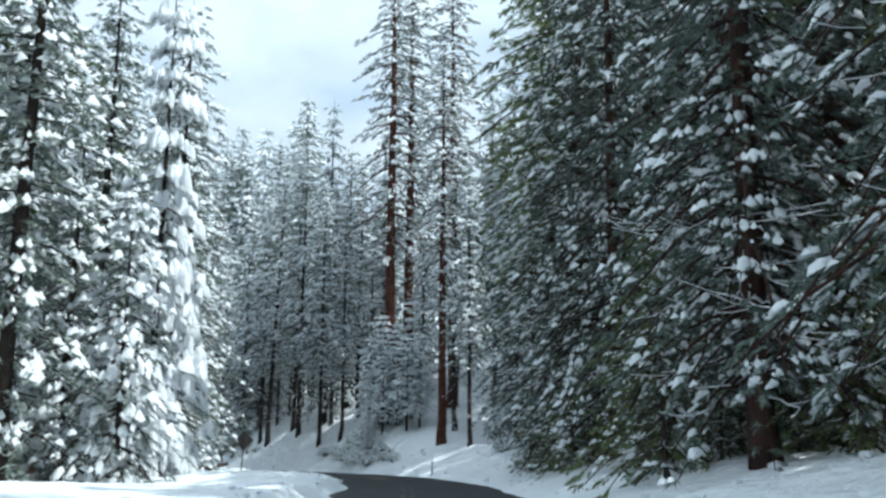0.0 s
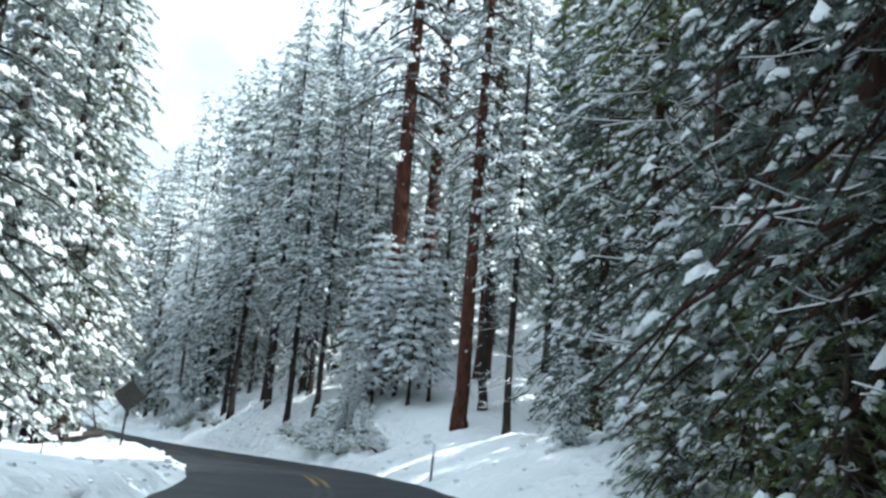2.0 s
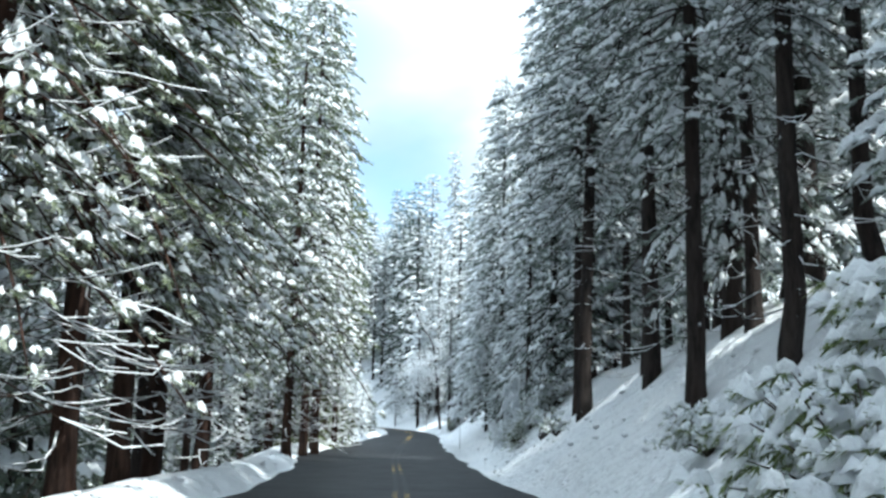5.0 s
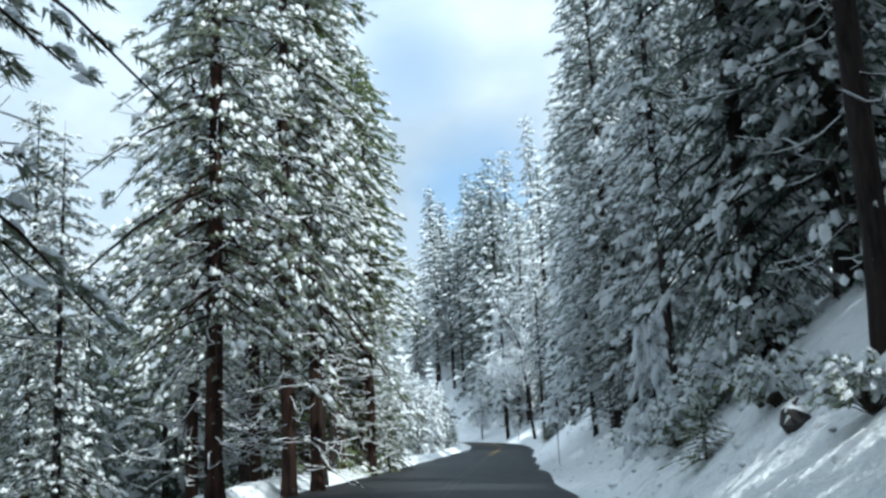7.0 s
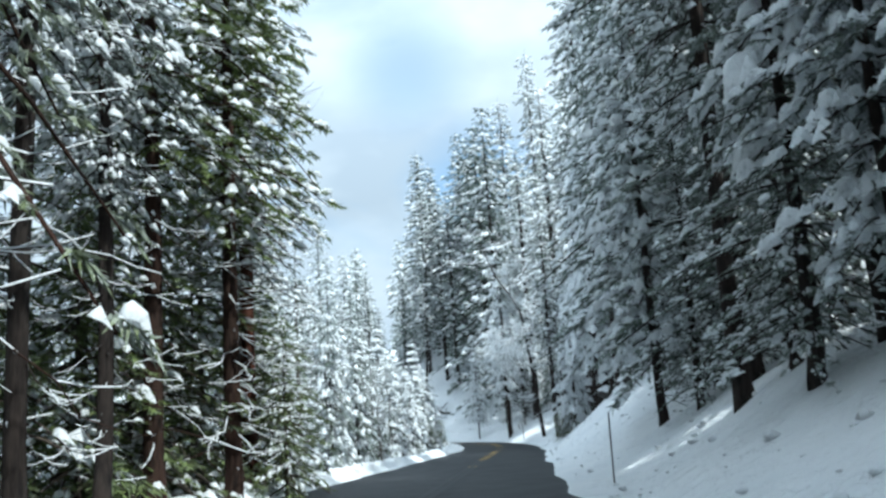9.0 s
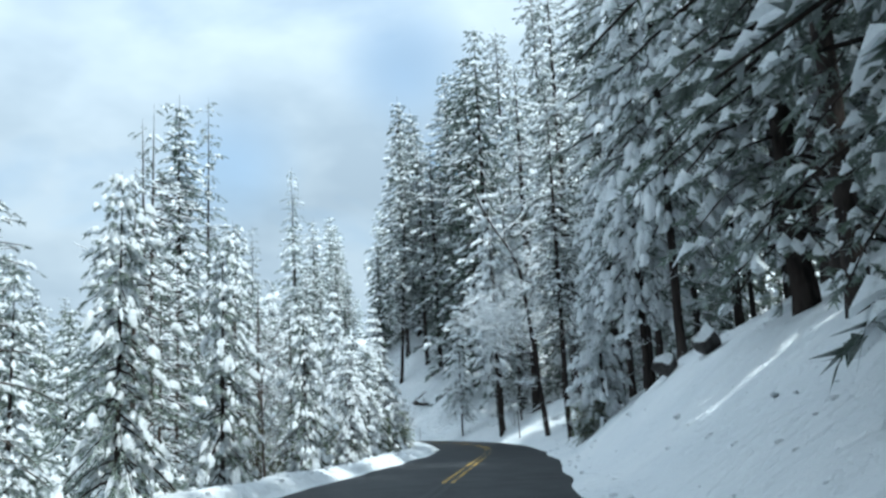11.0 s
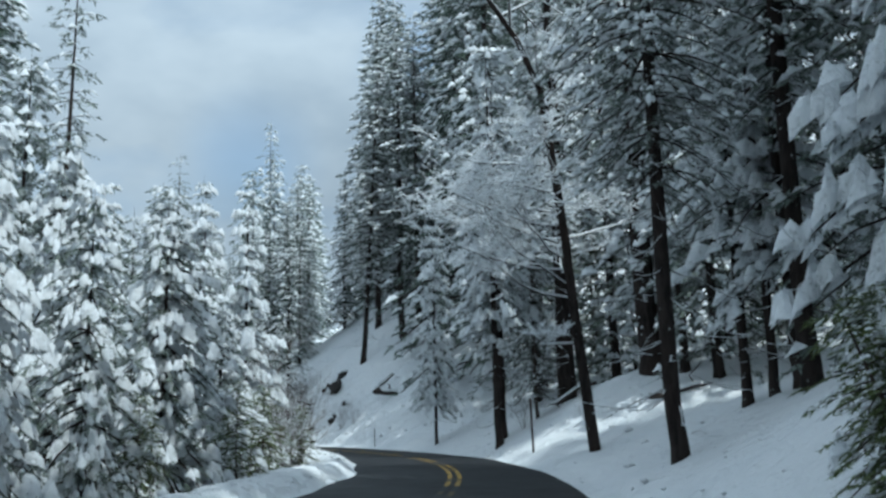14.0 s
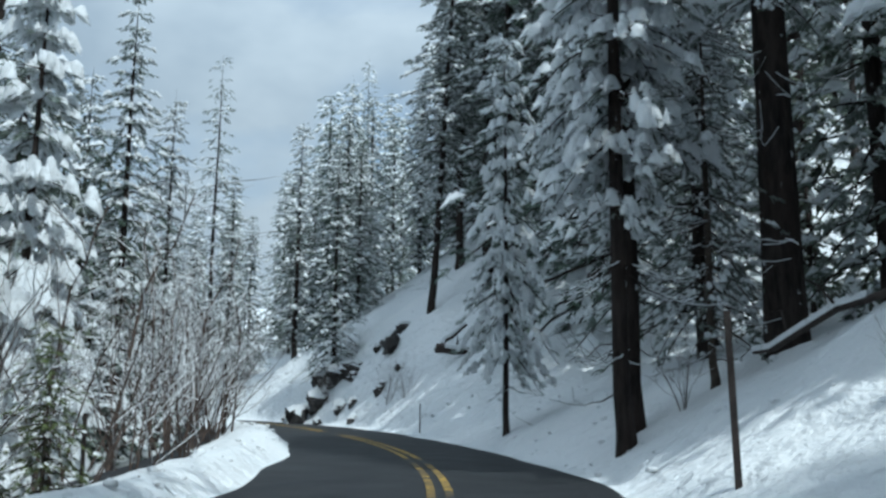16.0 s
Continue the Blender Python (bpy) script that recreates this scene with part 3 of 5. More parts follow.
        kinds["pillow", 0, v] = conifer(105 + v, 9, 0.2, 0.03, 2.0, 0.46, 6, 0.50, 9, 0.68, 0.42, 0.7, BARK_DARK, NEEDLE, tier=0.2, cap=1.4)
        kinds["cone", 0, v] = conifer(145 + v, 3, 0.08, 0.05, 0.85, 0.24, 6, 0.32, 8, 1.5, 0.5, 0.7, BARK_DARK, NEEDLE, tier=0.1, cap=2.1)
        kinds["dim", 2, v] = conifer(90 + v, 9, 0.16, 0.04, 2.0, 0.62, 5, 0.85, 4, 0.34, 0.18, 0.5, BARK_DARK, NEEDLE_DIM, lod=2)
        kinds["snag", 0, v] = conifer(95 + v, 24, 0.46, 0.97, 1.0, 0.5, 3, 0.2, 3, 0.2, 0.1, 0.3, BARK_CEDAR, NEEDLE, bare=70, bare_to=0.97)
        kinds["shrub", 0, v] = shrub(70 + v, 1.2, 1.2, 52)
        kinds["bare", 0, v] = leafless(96 + v, 8.0, 0.13, (0.05, 0.0), 1, TWIG_PALE, levels=3, spread=0.9, first=0.2, dust=0.015, kids=(13, 5), short=0.62, slim=0.5, lined=0.42)
        kinds["twiggy", 0, v] = leafless(80 + v, 4.0, 0.034, (0, 0), 8, TWIG_PALE, levels=3, spread=0.5, first=0.2, dust=0.010, lined=0.34)
    return kinds


KINDS = make_kinds()
KIND_TEXT = {
    "fir": ("fir_tree", "tall fir with heavy snow pillows on drooping boughs", "fir"),
    "forest": ("forest_conifer", "tall dark-trunked conifer, snowy crown, bare lower limbs", "conifer"),
    "cedar": ("cedar_tree", "green incense cedar with light snow, bare lower branches", "cedar"),
    "pine": ("pine_tree", "tall pine with reddish bark and snow-dusted limbs", "pine"),
    "young": ("young_fir", "small young fir thickly wrapped in snow", "fir"),
    "under": ("small_cedar", "small green understorey cedar with a little snow", "cedar"),
    "open": ("thin_conifer", "thin young conifer with snow-lined bare branches", "conifer"),
    "dead": ("sparse_conifer", "sparse dark conifer with a thin pointed crown", "conifer"),
    "frosted": ("cedar_tree", "cedar with drooping snow-covered sprays and bare lower limbs", "cedar"),
    "laden": ("laden_conifer", "slender conifer bent under heavy snow, bare stem below", "conifer"),
    "shelf": ("shelf_conifer", "conifer with broad shelves of snow on uneven boughs", "conifer"),
    "grand": ("forest_conifer", "old thick-stemmed conifer with bark flecked by snow", "conifer"),
    "tiered": ("tiered_fir", "narrow fir with round snow pillows in tiers", "fir"),
    "spire": ("spire_fir", "tall dense dark fir with a pointed crown", "fir"),
    "wall": ("cedar_tree", "dense dark cedar with clotted snow, boughs near the ground", "cedar"),
    "pillow": ("laden_fir", "fir hung with broad sheets of heavy snow", "fir"),
    "cone": ("snowy_sapling", "small pointed conifer wholly wrapped in snow", "conifer"),
    "dim": ("small_conifer", "small conifer with the wood's shade put into its dark green", "conifer"),
    "snag": ("dead_snag", "tall dead bare trunk with broken branch stubs", "dead tree"),
    "bare": ("bare_tree", "slender leafless tree with snow along its branches", "tree"),
    "shrub": ("shrub", "low evergreen shrub bowed under snow", "shrub"),
    "twiggy": ("bare_shrub", "leafless brown shrub with snow on its twigs", "shrub"),
}
PART_TEXT = {"snow": "white snow load", "foliage": "dark green needles"}


# ---------------------------------------------------------------- the road's line and the lie of the land
def spaced(points, step=1.0):
    """Evenly spaced points on a smooth line through the given ones."""
    p = np.array(points, float)
    s = np.r_[0, np.cumsum(np.linalg.norm(np.diff(p, axis=0), axis=1))]
    t = np.arange(0, s[-1], step)
    q = np.stack([np.interp(t, s, p[:, c]) for c in range(p.shape[1])], 1)
    for _ in range(3):
        pad = np.vstack([2 * q[0] - q[4:0:-1], q, 2 * q[-1] - q[-2:-6:-1]])
        q = sum(pad[k : k + len(q)] for k in range(9)) / 9
    return q


# the yellow centre line: x, y and the road's height
CENTRE = spaced([
    (-1.2, -120, 1.6), (-1.3, -60, 1), (-1.2, -20, 0.45), (-1.05, -0.002871, 0.25), (-0.85, 12, 0.08), (-0.75, 21.7, -0.1),
    (-1.201, 33.03, -0.34), (-2.104, 39.05, -0.47), (-3.109, 44.47, -0.58), (-4.717, 50, -0.72), (-9.628, 60.93, -0.98),
    (-15.23, 71.08, -1.22), (-21.63, 81.74, -1.4), (-29.56, 95.12, -1.52), (-41.43, 116.5, -1.54), (-47.51, 127.7, -1.47),
    (-55.07, 141.8, -1.37), (-59.22, 149.7, -1.3), (-61.91, 154.3, -1.26), (-64.74, 159, -1.18), (-68.66, 163.8, -1.05),
    (-75.02, 169.8, -0.9), (-83.28, 175.8, -0.74), (-95.26, 183.2, -0.52), (-108.4, 189.1, -0.36), (-124, 192.7, -0.2), (-150, 194.2, 0),
    (-200, 190.2, 0.5), (-300, 170.2, 1),
])
STEP = np.r_[0, np.cumsum(np.linalg.norm(np.diff(CENTRE[:, :2], axis=0), axis=1))]
ZERO = STEP[np.argmin(np.hypot(CENTRE[:, 0] + 1.35, CENTRE[:, 1]))]
STATION = STEP - ZERO
AHEAD = unit(np.gradient(CENTRE[:, :2], axis=0))
ACROSS = np.stack([AHEAD[:, 1], -AHEAD[:, 0]], 1)


def right_edge(s):
    return np.interp(s, [-50, 40, 62, 85, 95, 150, 158, 168, 178, 188, 260], [2.75, 2.75, 2.7, 2.8, 3.1, 3.05, 2.85, 2.6, 2.4, 2.25, 2.4])


def left_edge(s):
    return np.interp(s, [-50, 20, 31, 38, 47, 61, 75, 91, 101, 111, 120, 132, 150, 168, 185, 200, 260], [2.6, 1.8, 1.85, 2.4, 3.1, 3.4, 3.3, 3.8, 4.9, 4.5, 4.2, 3.9, 3.4, 2.95, 2.7, 2.2, 2.6])


def rumple(x, y, scale, seed):
    """Smooth bumps, about -1 to 1."""
    r = np.random.default_rng(seed)
    out = 0
    for k in range(7):
        a, f, p = r.uniform(0, 6.28), scale * r.uniform(0.6, 2.2), r.uniform(0, 6.28)
        out = out + np.sin((x * np.cos(a) + y * np.sin(a)) * f + p) / 7
    return out * 1.6


def profile(off, s, z, x, y):
    """Height of the snow at an offset to the right of the centre line."""
    ur, ul = off - right_edge(s), -off - left_edge(s)
    near = np.interp(s, [-40, 36, 52, 58, 66, 95, 105, 122, 135, 150, 160, 168, 175, 180, 186, 198, 206, 212, 218, 227, 240, 260], [0.3, 0.34, 0.5, 0.9, 1.15, 1.1, 0.70, 0.66, 1.0, 1.1, 0.66, 0.46, 0.42, 0.85, 0.72, 0.5, 1.1, 1.4, 1.8, 1.8, 0.9, 0.6])
    beyond = np.interp(s, [-40, 45, 58, 68, 95, 105, 122, 135, 150, 160, 170, 190, 200, 210, 225, 240, 260], [0.08, 0.08, 0.25, 0.85, 0.9, 0.7, 0.66, 0.9, 0.95, 0.7, 0.6, 0.6, 0.8, 1.3, 1.5, 0.9, 0.6])
    verge = np.interp(s, [60, 95, 152, 168, 180, 200], [0.0, 0.8, 0.8, 0.4, 0.15, 0.4])
    ur = np.where(ur < 0, ur, np.sqrt((np.maximum(ur - verge, 0)) ** 2 + (0.22 * np.minimum(ur, verge * 2)) ** 2))
    wind = 0.10 * np.clip(ur / 0.35, 0, 1) + near * 0.80 * np.clip(ur, 0, 3.5) + beyond * (0.52 * np.clip(ur - 3.5, 0, 12) + 0.35 * np.clip(ur - 15.5, 0, 90))
    berm = np.interp(s, [-40, 36, 46, 56, 68, 260], [0.26, 0.24, 0.16, 0.22, 0.34, 0.30]) * np.clip(ul / 0.45, 0, 1) * (1 - 0.75 * np.clip((ul - 0.9) / 1.3, 0, 1))
    drop = np.interp(s, [-40, 40, 48, 62, 72, 90, 150, 200, 260], [0.0, 0.0, -0.05, -0.06, -0.14, -0.34, -0.34, -0.25, -0.10])
    flat = np.interp(s, [-40, 34, 44, 72], [0.2, 0.2, 0.0, 0.0])
    left = berm + flat * np.clip(ul / 2, 0, 1) + drop * (np.clip(ul - 1.0, 0, 8) + 0.25 * np.clip(ul - 9.0, 0, 30)) + 0.25 * np.clip(ul - 60, 0, 200)
    bumps = rumple(x, y, 0.9, 3) * 0.13 + rumple(x, y, 2.4, 5) * 0.06 + rumple(x, y, 0.25, 4) * 0.25
    grow = np.clip(np.maximum(ur, ul) / 2.5, 0, 1)
    return z + np.where(off > 0, wind, left) + bumps * grow


def locate(x, y):
    """Offset, station and road height for places."""
    x, y = np.atleast_1d(x).astype(float), np.atleast_1d(y).astype(float)
    i = np.empty(len(x), int)
    for a in range(0, len(x), 4000):
        d = (x[a : a + 4000, None] - CENTRE[None, :, 0]) ** 2 + (y[a : a + 4000, None] - CENTRE[None, :, 1]) ** 2
        i[a : a + 4000] = d.argmin(1)
    dx, dy = x - CENTRE[i, 0], y - CENTRE[i, 1]
    side = np.sign(dx * ACROSS[i, 0] + dy * ACROSS[i, 1])
    return side * np.hypot(dx, dy), STATION[i], CENTRE[i, 2]


def land(x, y):
    off, s, z = locate(x, y)
    return profile(off, s, z, np.atleast_1d(x), np.atleast_1d(y))


def ground_z(x, y):
    return float(land([x], [y])[0])


def grid(us, vs, height):
    """Triangles of a sheet over us x vs."""
    x, y = np.meshgrid(us, vs, indexing="ij")
    v = np.stack([x.ravel(), y.ravel(), height(x.ravel(), y.ravel())], 1)
    i = (np.arange(len(us) - 1)[:, None] * len(vs) + np.arange(len(vs) - 1)[None]).ravel()
    n = len(vs)
    return v, np.concatenate([np.stack([i, i + n, i + 1], 1), np.stack([i + 1, i + n, i + n + 1], 1)])


def build_ground():
    g = Geo()
    us = np.r_[-1500, -900, -600, -420, np.arange(-320, 121, 2.5), 180, 280, 420, 700, 1200]
    vs = np.r_[-1200, -700, -400, -250, np.arange(-170, 331, 2.5), 400, 520, 700, 1100, 1800]

    def sunk(x, y):
        off, s, z = locate(x, y)
        h = profile(off, s, z, x, y)
        near = (off > -left_edge(s) - 11) & (off < right_edge(s) + 11)
        return np.minimum(h, 60 + rumple(x, y, 0.01, 6) * 12) - np.where(near, 1.6, 0)

    g.add(*grid(us, vs, sunk))
    # the verges, fine enough for ploughed edges
    keep = (STATION > -60) & (STATION < 300)
    idx = np.nonzero(keep)[0]
    fine = np.arange(idx[0], idx[-1], 0.35)
    cx, cy, cz, st = (np.interp(fine, np.arange(len(CENTRE)), a) for a in (CENTRE[:, 0], CENTRE[:, 1], CENTRE[:, 2], STATION))
    ax, ay = np.interp(fine, np.arange(len(CENTRE)), ACROSS[:, 0]), np.interp(fine, np.arange(len(CENTRE)), ACROSS[:, 1])
    rows = np.r_[-0.25, 0.0, 0.12, 0.3, 0.5, 0.75, 1.0, 1.3, 1.6, 2.0, 2.4, 2.8, 3.2, 3.6, 4.1, 4.6, 5.2, 5.8, 6.5, 7.2, 8, 9, 10, 11.5, 13, 14.5]
    for side in (1, -1):
        edge = right_edge(st) if side > 0 else left_edge(st)
        wob = rumple(st, st * 0, 0.45, 8 + side) * 0.16 + rumple(st, st * 0, 1.2, 18 + side) * 0.04
        verts = []
        for r in rows:
            off = side * (edge + r + wob * max(0, 1 - r / 2))
            x, y = cx + ax * off, cy + ay * off
            h = profile(side * (edge + max(r, 0)), st, cz, x, y)
            h = h + rumple(x, y, 1.9, 12) * (0.05 if side > 0 else 0.03) * min(1, max(r, 0) / 0.4) + (rumple(x, y, 4.0, 13) * 0.012 if 0.1 < r < 1.5 else (rumple(x, y, 3.1, 14) * 0.035 + rumple(x, y, 5.5, 15) * 0.018 if r > 1.5 else 0))
            if r < 0:
                h = cz - 0.05
            verts.append(np.stack([x, y, h], 1))
        v = np.stack(verts, 1).reshape(-1, 3)
        n = len(rows)
        i = (np.arange(len(fine) - 1)[:, None] * n + np.arange(n - 1)[None]).ravel()
        t = np.concatenate([np.stack([i, i + 1, i + n], 1), np.stack([i + 1, i + n + 1, i + n], 1)])
        g.add(v, t if side < 0 else t[:, ::-1])
    ob = new("ground", g.mesh("ground", SNOW))
    tagged(ob, "deep white snow over sloping forest floor and road banks", "ground", kind="structure")


def strip(name, lo, hi, lift, material, s0=-60, s1=330, holes=None):
    """A ribbon along the road between two offsets."""
    idx = np.nonzero((STATION > s0) & (STATION < s1))[0]
    g = Geo()
    cols = np.linspace(0, 1, 7 if hi - lo > 1 else 2)
    v = []
    for c in cols:
        off = lo + (hi - lo) * c
        v.append(np.stack([CENTRE[idx, 0] + ACROSS[idx, 0] * off, CENTRE[idx, 1] + ACROSS[idx, 1] * off, CENTRE[idx, 2] + lift - 0.006 * off * off * 0.3], 1))
    v = np.stack(v, 1).reshape(-1, 3)
    n = len(cols)
    i = (np.arange(len(idx) - 1)[:, None] * n + np.arange(n - 1)[None]).ravel()
    g.add(v, np.concatenate([np.stack([i, i + 1, i + n], 1), np.stack([i + 1, i + n + 1, i + n], 1)]))
    return new(name, g.mesh(name, material))


build_ground()
tagged(strip("road", -5.2, 3.6, 0.0, ASPHALT), "wet dark two-lane asphalt road between snowbanks", "road", kind="structure")
for lo, hi in ((-0.17, -0.06), (0.06, 0.17)):
    tagged(strip("road_marking", lo, hi, 0.006, PAINT_WORN, -60, 140), "worn double yellow centre line, mostly rubbed away", "road marking", kind="structure")
    tagged(strip("road_marking", lo, hi, 0.006, PAINT, 139.5, 330), "double yellow centre line on wet asphalt", "road marking", kind="structure")


# ---------------------------------------------------------------- planting
def dress(ob, meshes):
    for key, mesh in meshes.items():
        tagged(part(key, mesh, ob, PART_TEXT.get(key, "")), kind="" if key == "trunk" else "stuff")


rng_plant = np.random.default_rng(5)
PLANTED = []


def plant(kind, x, y, high, turn=None, lean=(0, 0), lod=None, wide=1.0, group="roadside trees", sink=0.0):
    off, s, road_z = locate([x], [y])
    if lod is None:
        d = abs(off[0]) if 5 < s[0] < 204 else 8 + 0.1 * abs(s[0] - 204)
        close = (10.5 if off[0] < 0 else 9.5) if 5 < s[0] < (128 if off[0] < 0 else 62) else (10.5 if s[0] > 165 else 7.5)
        lod = 0 if d < close else (1 if d < 13 else 2)
    options = [k for k in KINDS if k[0] == kind]
    lod = min(options, key=lambda k: abs(k[1] - lod))[1]
    options = [k for k in options if k[1] == lod]
    tall, meshes = KINDS[options[int(rng_plant.integers(len(options)))]]
    if off[0] < 0:
        high += max(0.0, road_z[0] - ground_z(x, y))
    f = high / tall
    name, label, category = KIND_TEXT[kind]
    m = Matrix.LocRotScale((x, y, ground_z(x, y) - sink), Euler((lean[0], lean[1], rng_plant.uniform(0, 6.28) if turn is None else turn)), (f * wide, f * wide, f))
    ob = thing(name, label, category, m, group)
    dress(ob, meshes)
    PLANTED.append((x, y))
    return ob


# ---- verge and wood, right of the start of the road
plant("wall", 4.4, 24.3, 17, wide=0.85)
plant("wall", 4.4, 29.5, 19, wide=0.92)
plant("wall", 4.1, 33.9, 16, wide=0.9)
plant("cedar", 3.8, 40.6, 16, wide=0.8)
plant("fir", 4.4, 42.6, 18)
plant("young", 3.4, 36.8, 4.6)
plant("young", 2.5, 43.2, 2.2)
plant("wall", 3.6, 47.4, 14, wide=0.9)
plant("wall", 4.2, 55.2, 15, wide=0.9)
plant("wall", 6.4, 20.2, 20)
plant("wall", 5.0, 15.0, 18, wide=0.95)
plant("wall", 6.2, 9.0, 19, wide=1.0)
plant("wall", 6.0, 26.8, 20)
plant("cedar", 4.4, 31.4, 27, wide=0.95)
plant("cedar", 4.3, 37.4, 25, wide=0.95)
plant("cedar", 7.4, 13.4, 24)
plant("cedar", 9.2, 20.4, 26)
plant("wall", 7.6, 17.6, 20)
plant("forest", 7.5, 33.0, 24)
plant("forest", 8.0, 26.5, 26)
plant("forest", 6.2, 38.5, 25)
plant("forest", 6.5, 46.5, 24)
plant("fir", 9.5, 42.0, 22)
plant("forest", 5.6, 54.0, 24)
plant("forest", 8.8, 51.0, 27)
plant("forest", 4.6, 60.5, 25)
plant("pine", 10.5, 57.5, 34)
# ---- the red pines and the knot of young trees on the first bend
plant("pine", -0.2, 55.5, 25, wide=0.95)
plant("forest", 0.6, 58.4, 22)
plant("forest", 1.35, 51.2, 16)
plant("laden", -5.0, 63.2, 6.6, wide=1.2)
plant("laden", -4.4, 63.6, 7.6, wide=1.1)
plant("laden", -4.0, 61.3, 5.6, wide=1.2)
plant("pine", -3.8, 65.2, 37)
plant("pine", -2.9, 73.0, 38)
plant("pine", 0.5, 66.0, 34)
plant("laden", -4.8, 60.0, 2.8, wide=1.2)
plant("laden", -3.1, 61.6, 6.6, wide=1.2)
plant("laden", -2.4, 60.2, 6, wide=1.25)
plant("shelf", -2.2, 63.2, 8, wide=1.1)
plant("laden", -3.7, 62.6, 6.4, wide=1.2)
plant("laden", -1.6, 60.6, 6, wide=1.25)
plant("forest", -5.2, 66.4, 14)
plant("forest", -4.6, 68.3, 17)
for sx, sy, sh in ((-4.6, 57.6, 0.8), (-5.4, 59.4, 1.0), (-6.0, 61.0, 1.1), (-4.6, 60.6, 1.2), (-6.6, 63.0, 0.9), (-3.8, 58.4, 0.9), (-7.4, 64.8, 0.9), (-5.2, 62.3, 1.4), (-3.0, 55.6, 0.6), (-3.6, 56.8, 0.6), (-8.2, 66.4, 0.7)):
    plant("shrub", sx, sy, sh, group="snowy shrubs on the bank")
# ---- the dark-trunked rank above the road
plant("forest", -7.3, 67.1, 18)
plant("forest", -9.2, 70.2, 20)
plant("forest", -8.6, 72.4, 20)
plant("fir", -9.4, 74.6, 27, wide=0.7)
plant("forest", -11.7, 76.7, 26)
plant("forest", -12.6, 79.7, 25)
plant("forest", -16.1, 83.8, 24, wide=0.85)
plant("forest", -15.0, 85.6, 18)
plant("spire", -17.2, 88.4, 24, wide=0.9)
plant("forest", -6.4, 70.8, 20)
plant("fir", -8.0, 77.0, 22)
plant("fir", -18.8, 88.6, 21, wide=0.7)
plant("fir", -16.8, 89.5, 20)
plant("fir", -18.6, 99.5, 24, wide=0.8)
plant("forest", -12.0, 86.0, 22)
# ---- right bank, middle stretch
plant("forest", -15.0, 81.3, 26, lean=(0, -0.03))
plant("forest", -20.2, 96.5, 20)
plant("forest", -23.6, 98.0, 21, lod=0, wide=0.85)
plant("laden", -26.6, 105.0, 20, lod=0, wide=0.75)
plant("fir", -24.2, 103.6, 18)
plant("fir", -28.2, 110.2, 18)
plant("fir", -31.4, 115.0, 23)
plant("laden", -26.0, 102.6, 9, lod=0)
plant("fir", -27.6, 104.6, 10, wide=1.15)
plant("fir", -28.4, 107.0, 9, wide=1.15)
plant("fir", -30.6, 112.0, 10, wide=1.15)
plant("fir", -32.2, 113.2, 8, wide=1.15)
plant("laden", -24.4, 100.2, 8, lod=0)
plant("fir", -22.0, 101.0, 20)
plant("forest", -29.6, 107.8, 23)
plant("forest", -30.1, 110.6, 23)
plant("fir", -27.0, 112.0, 19)
plant("laden", -33.8, 114.8, 12)
plant("fir", -33.2, 117.6, 24)
plant("fir", -30.0, 121.5, 22, wide=0.85)
plant("fir", -27.4, 118.0, 22, wide=0.8)
plant("fir", -35.8, 121.5, 27)
plant("fir", -34.0, 128.0, 24, wide=0.8)
plant("forest", -37.8, 125.8, 27)
plant("fir", -39.6, 130.4, 25)
plant("fir", -35.2, 130.0, 36, wide=0.7)
plant("fir", -30.6, 122.6, 35, wide=0.7)
for sx, sy, sh in ((-16.0, 81.6, 0.6), (-17.6, 84.8, 0.8), (-19.8, 88.9, 0.9), (-18.4, 88.4, 1.0), (-23.6, 94.6, 0.8), (-21.5, 91.0, 0.65), (-21.0, 90.0, 0.8), (-20.4, 88.8, 0.9), (-20.0, 90.6, 1.0), (-19.2, 88.6, 1.2), (-22.9, 93.4, 0.6), (-20.8, 92.2, 0.9)):
    plant("shrub", sx, sy, sh, group="snowy shrubs on the bank")
plant("cone", -22.15, 92.35, 2.9, wide=0.62)
plant("bare", -20.5, 90.6, 1.9, group="bare shrubs on the bank")
plant("under", -18.8, 85.3, 0.9, wide=1.8, group="snowy shrubs on the bank")
# ---- right bank, last stretch
plant("laden", -47.8, 142.0, 17, wide=0.72)
plant("laden", -45.8, 140.2, 26, lod=0, wide=0.6)
plant("shelf", -44.6, 143.2, 20, wide=0.8)
plant("forest", -48.6, 145.8, 20)
plant("forest", -49.6, 146.9, 31)
plant("forest", -40.2, 138.4, 32)
plant("forest", -41.0, 141.2, 33)
plant("tiered", -50.8, 144.7, 9, lod=0, wide=0.8)
plant("bare", -51.2, 145.0, 3.0, group="bare trees beside the road")
plant("under", -51.2, 143.6, 1.5, wide=1.7, lean=(0.2, -0.3), group="snowy shrubs on the bank")
plant("under", -51.0, 143.9, 1.7, wide=1.6, lean=(0.1, -0.45), group="snowy shrubs on the bank")
plant("under", -51.3, 144.2, 1.4, wide=1.7, lean=(-0.1, -0.2), group="snowy shrubs on the bank")
plant("shelf", -50.9, 148.2, 17, wide=0.9)
plant("forest", -56.4, 153.2, 20)
plant("forest", -54.6, 155.6, 24)
plant("shelf", -56.8, 158.9, 15, wide=0.8)
plant("shelf", -56.1, 158.6, 14, wide=0.8)
plant("laden", -55.4, 158.2, 15)
plant("laden", -62.6, 168.6, 13)
plant("shelf", -61.2, 167.2, 15)
plant("laden", -60.2, 168.8, 15)
plant("grand", -62.4, 167.5, 30)
plant("grand", -67.4, 170.9, 27)
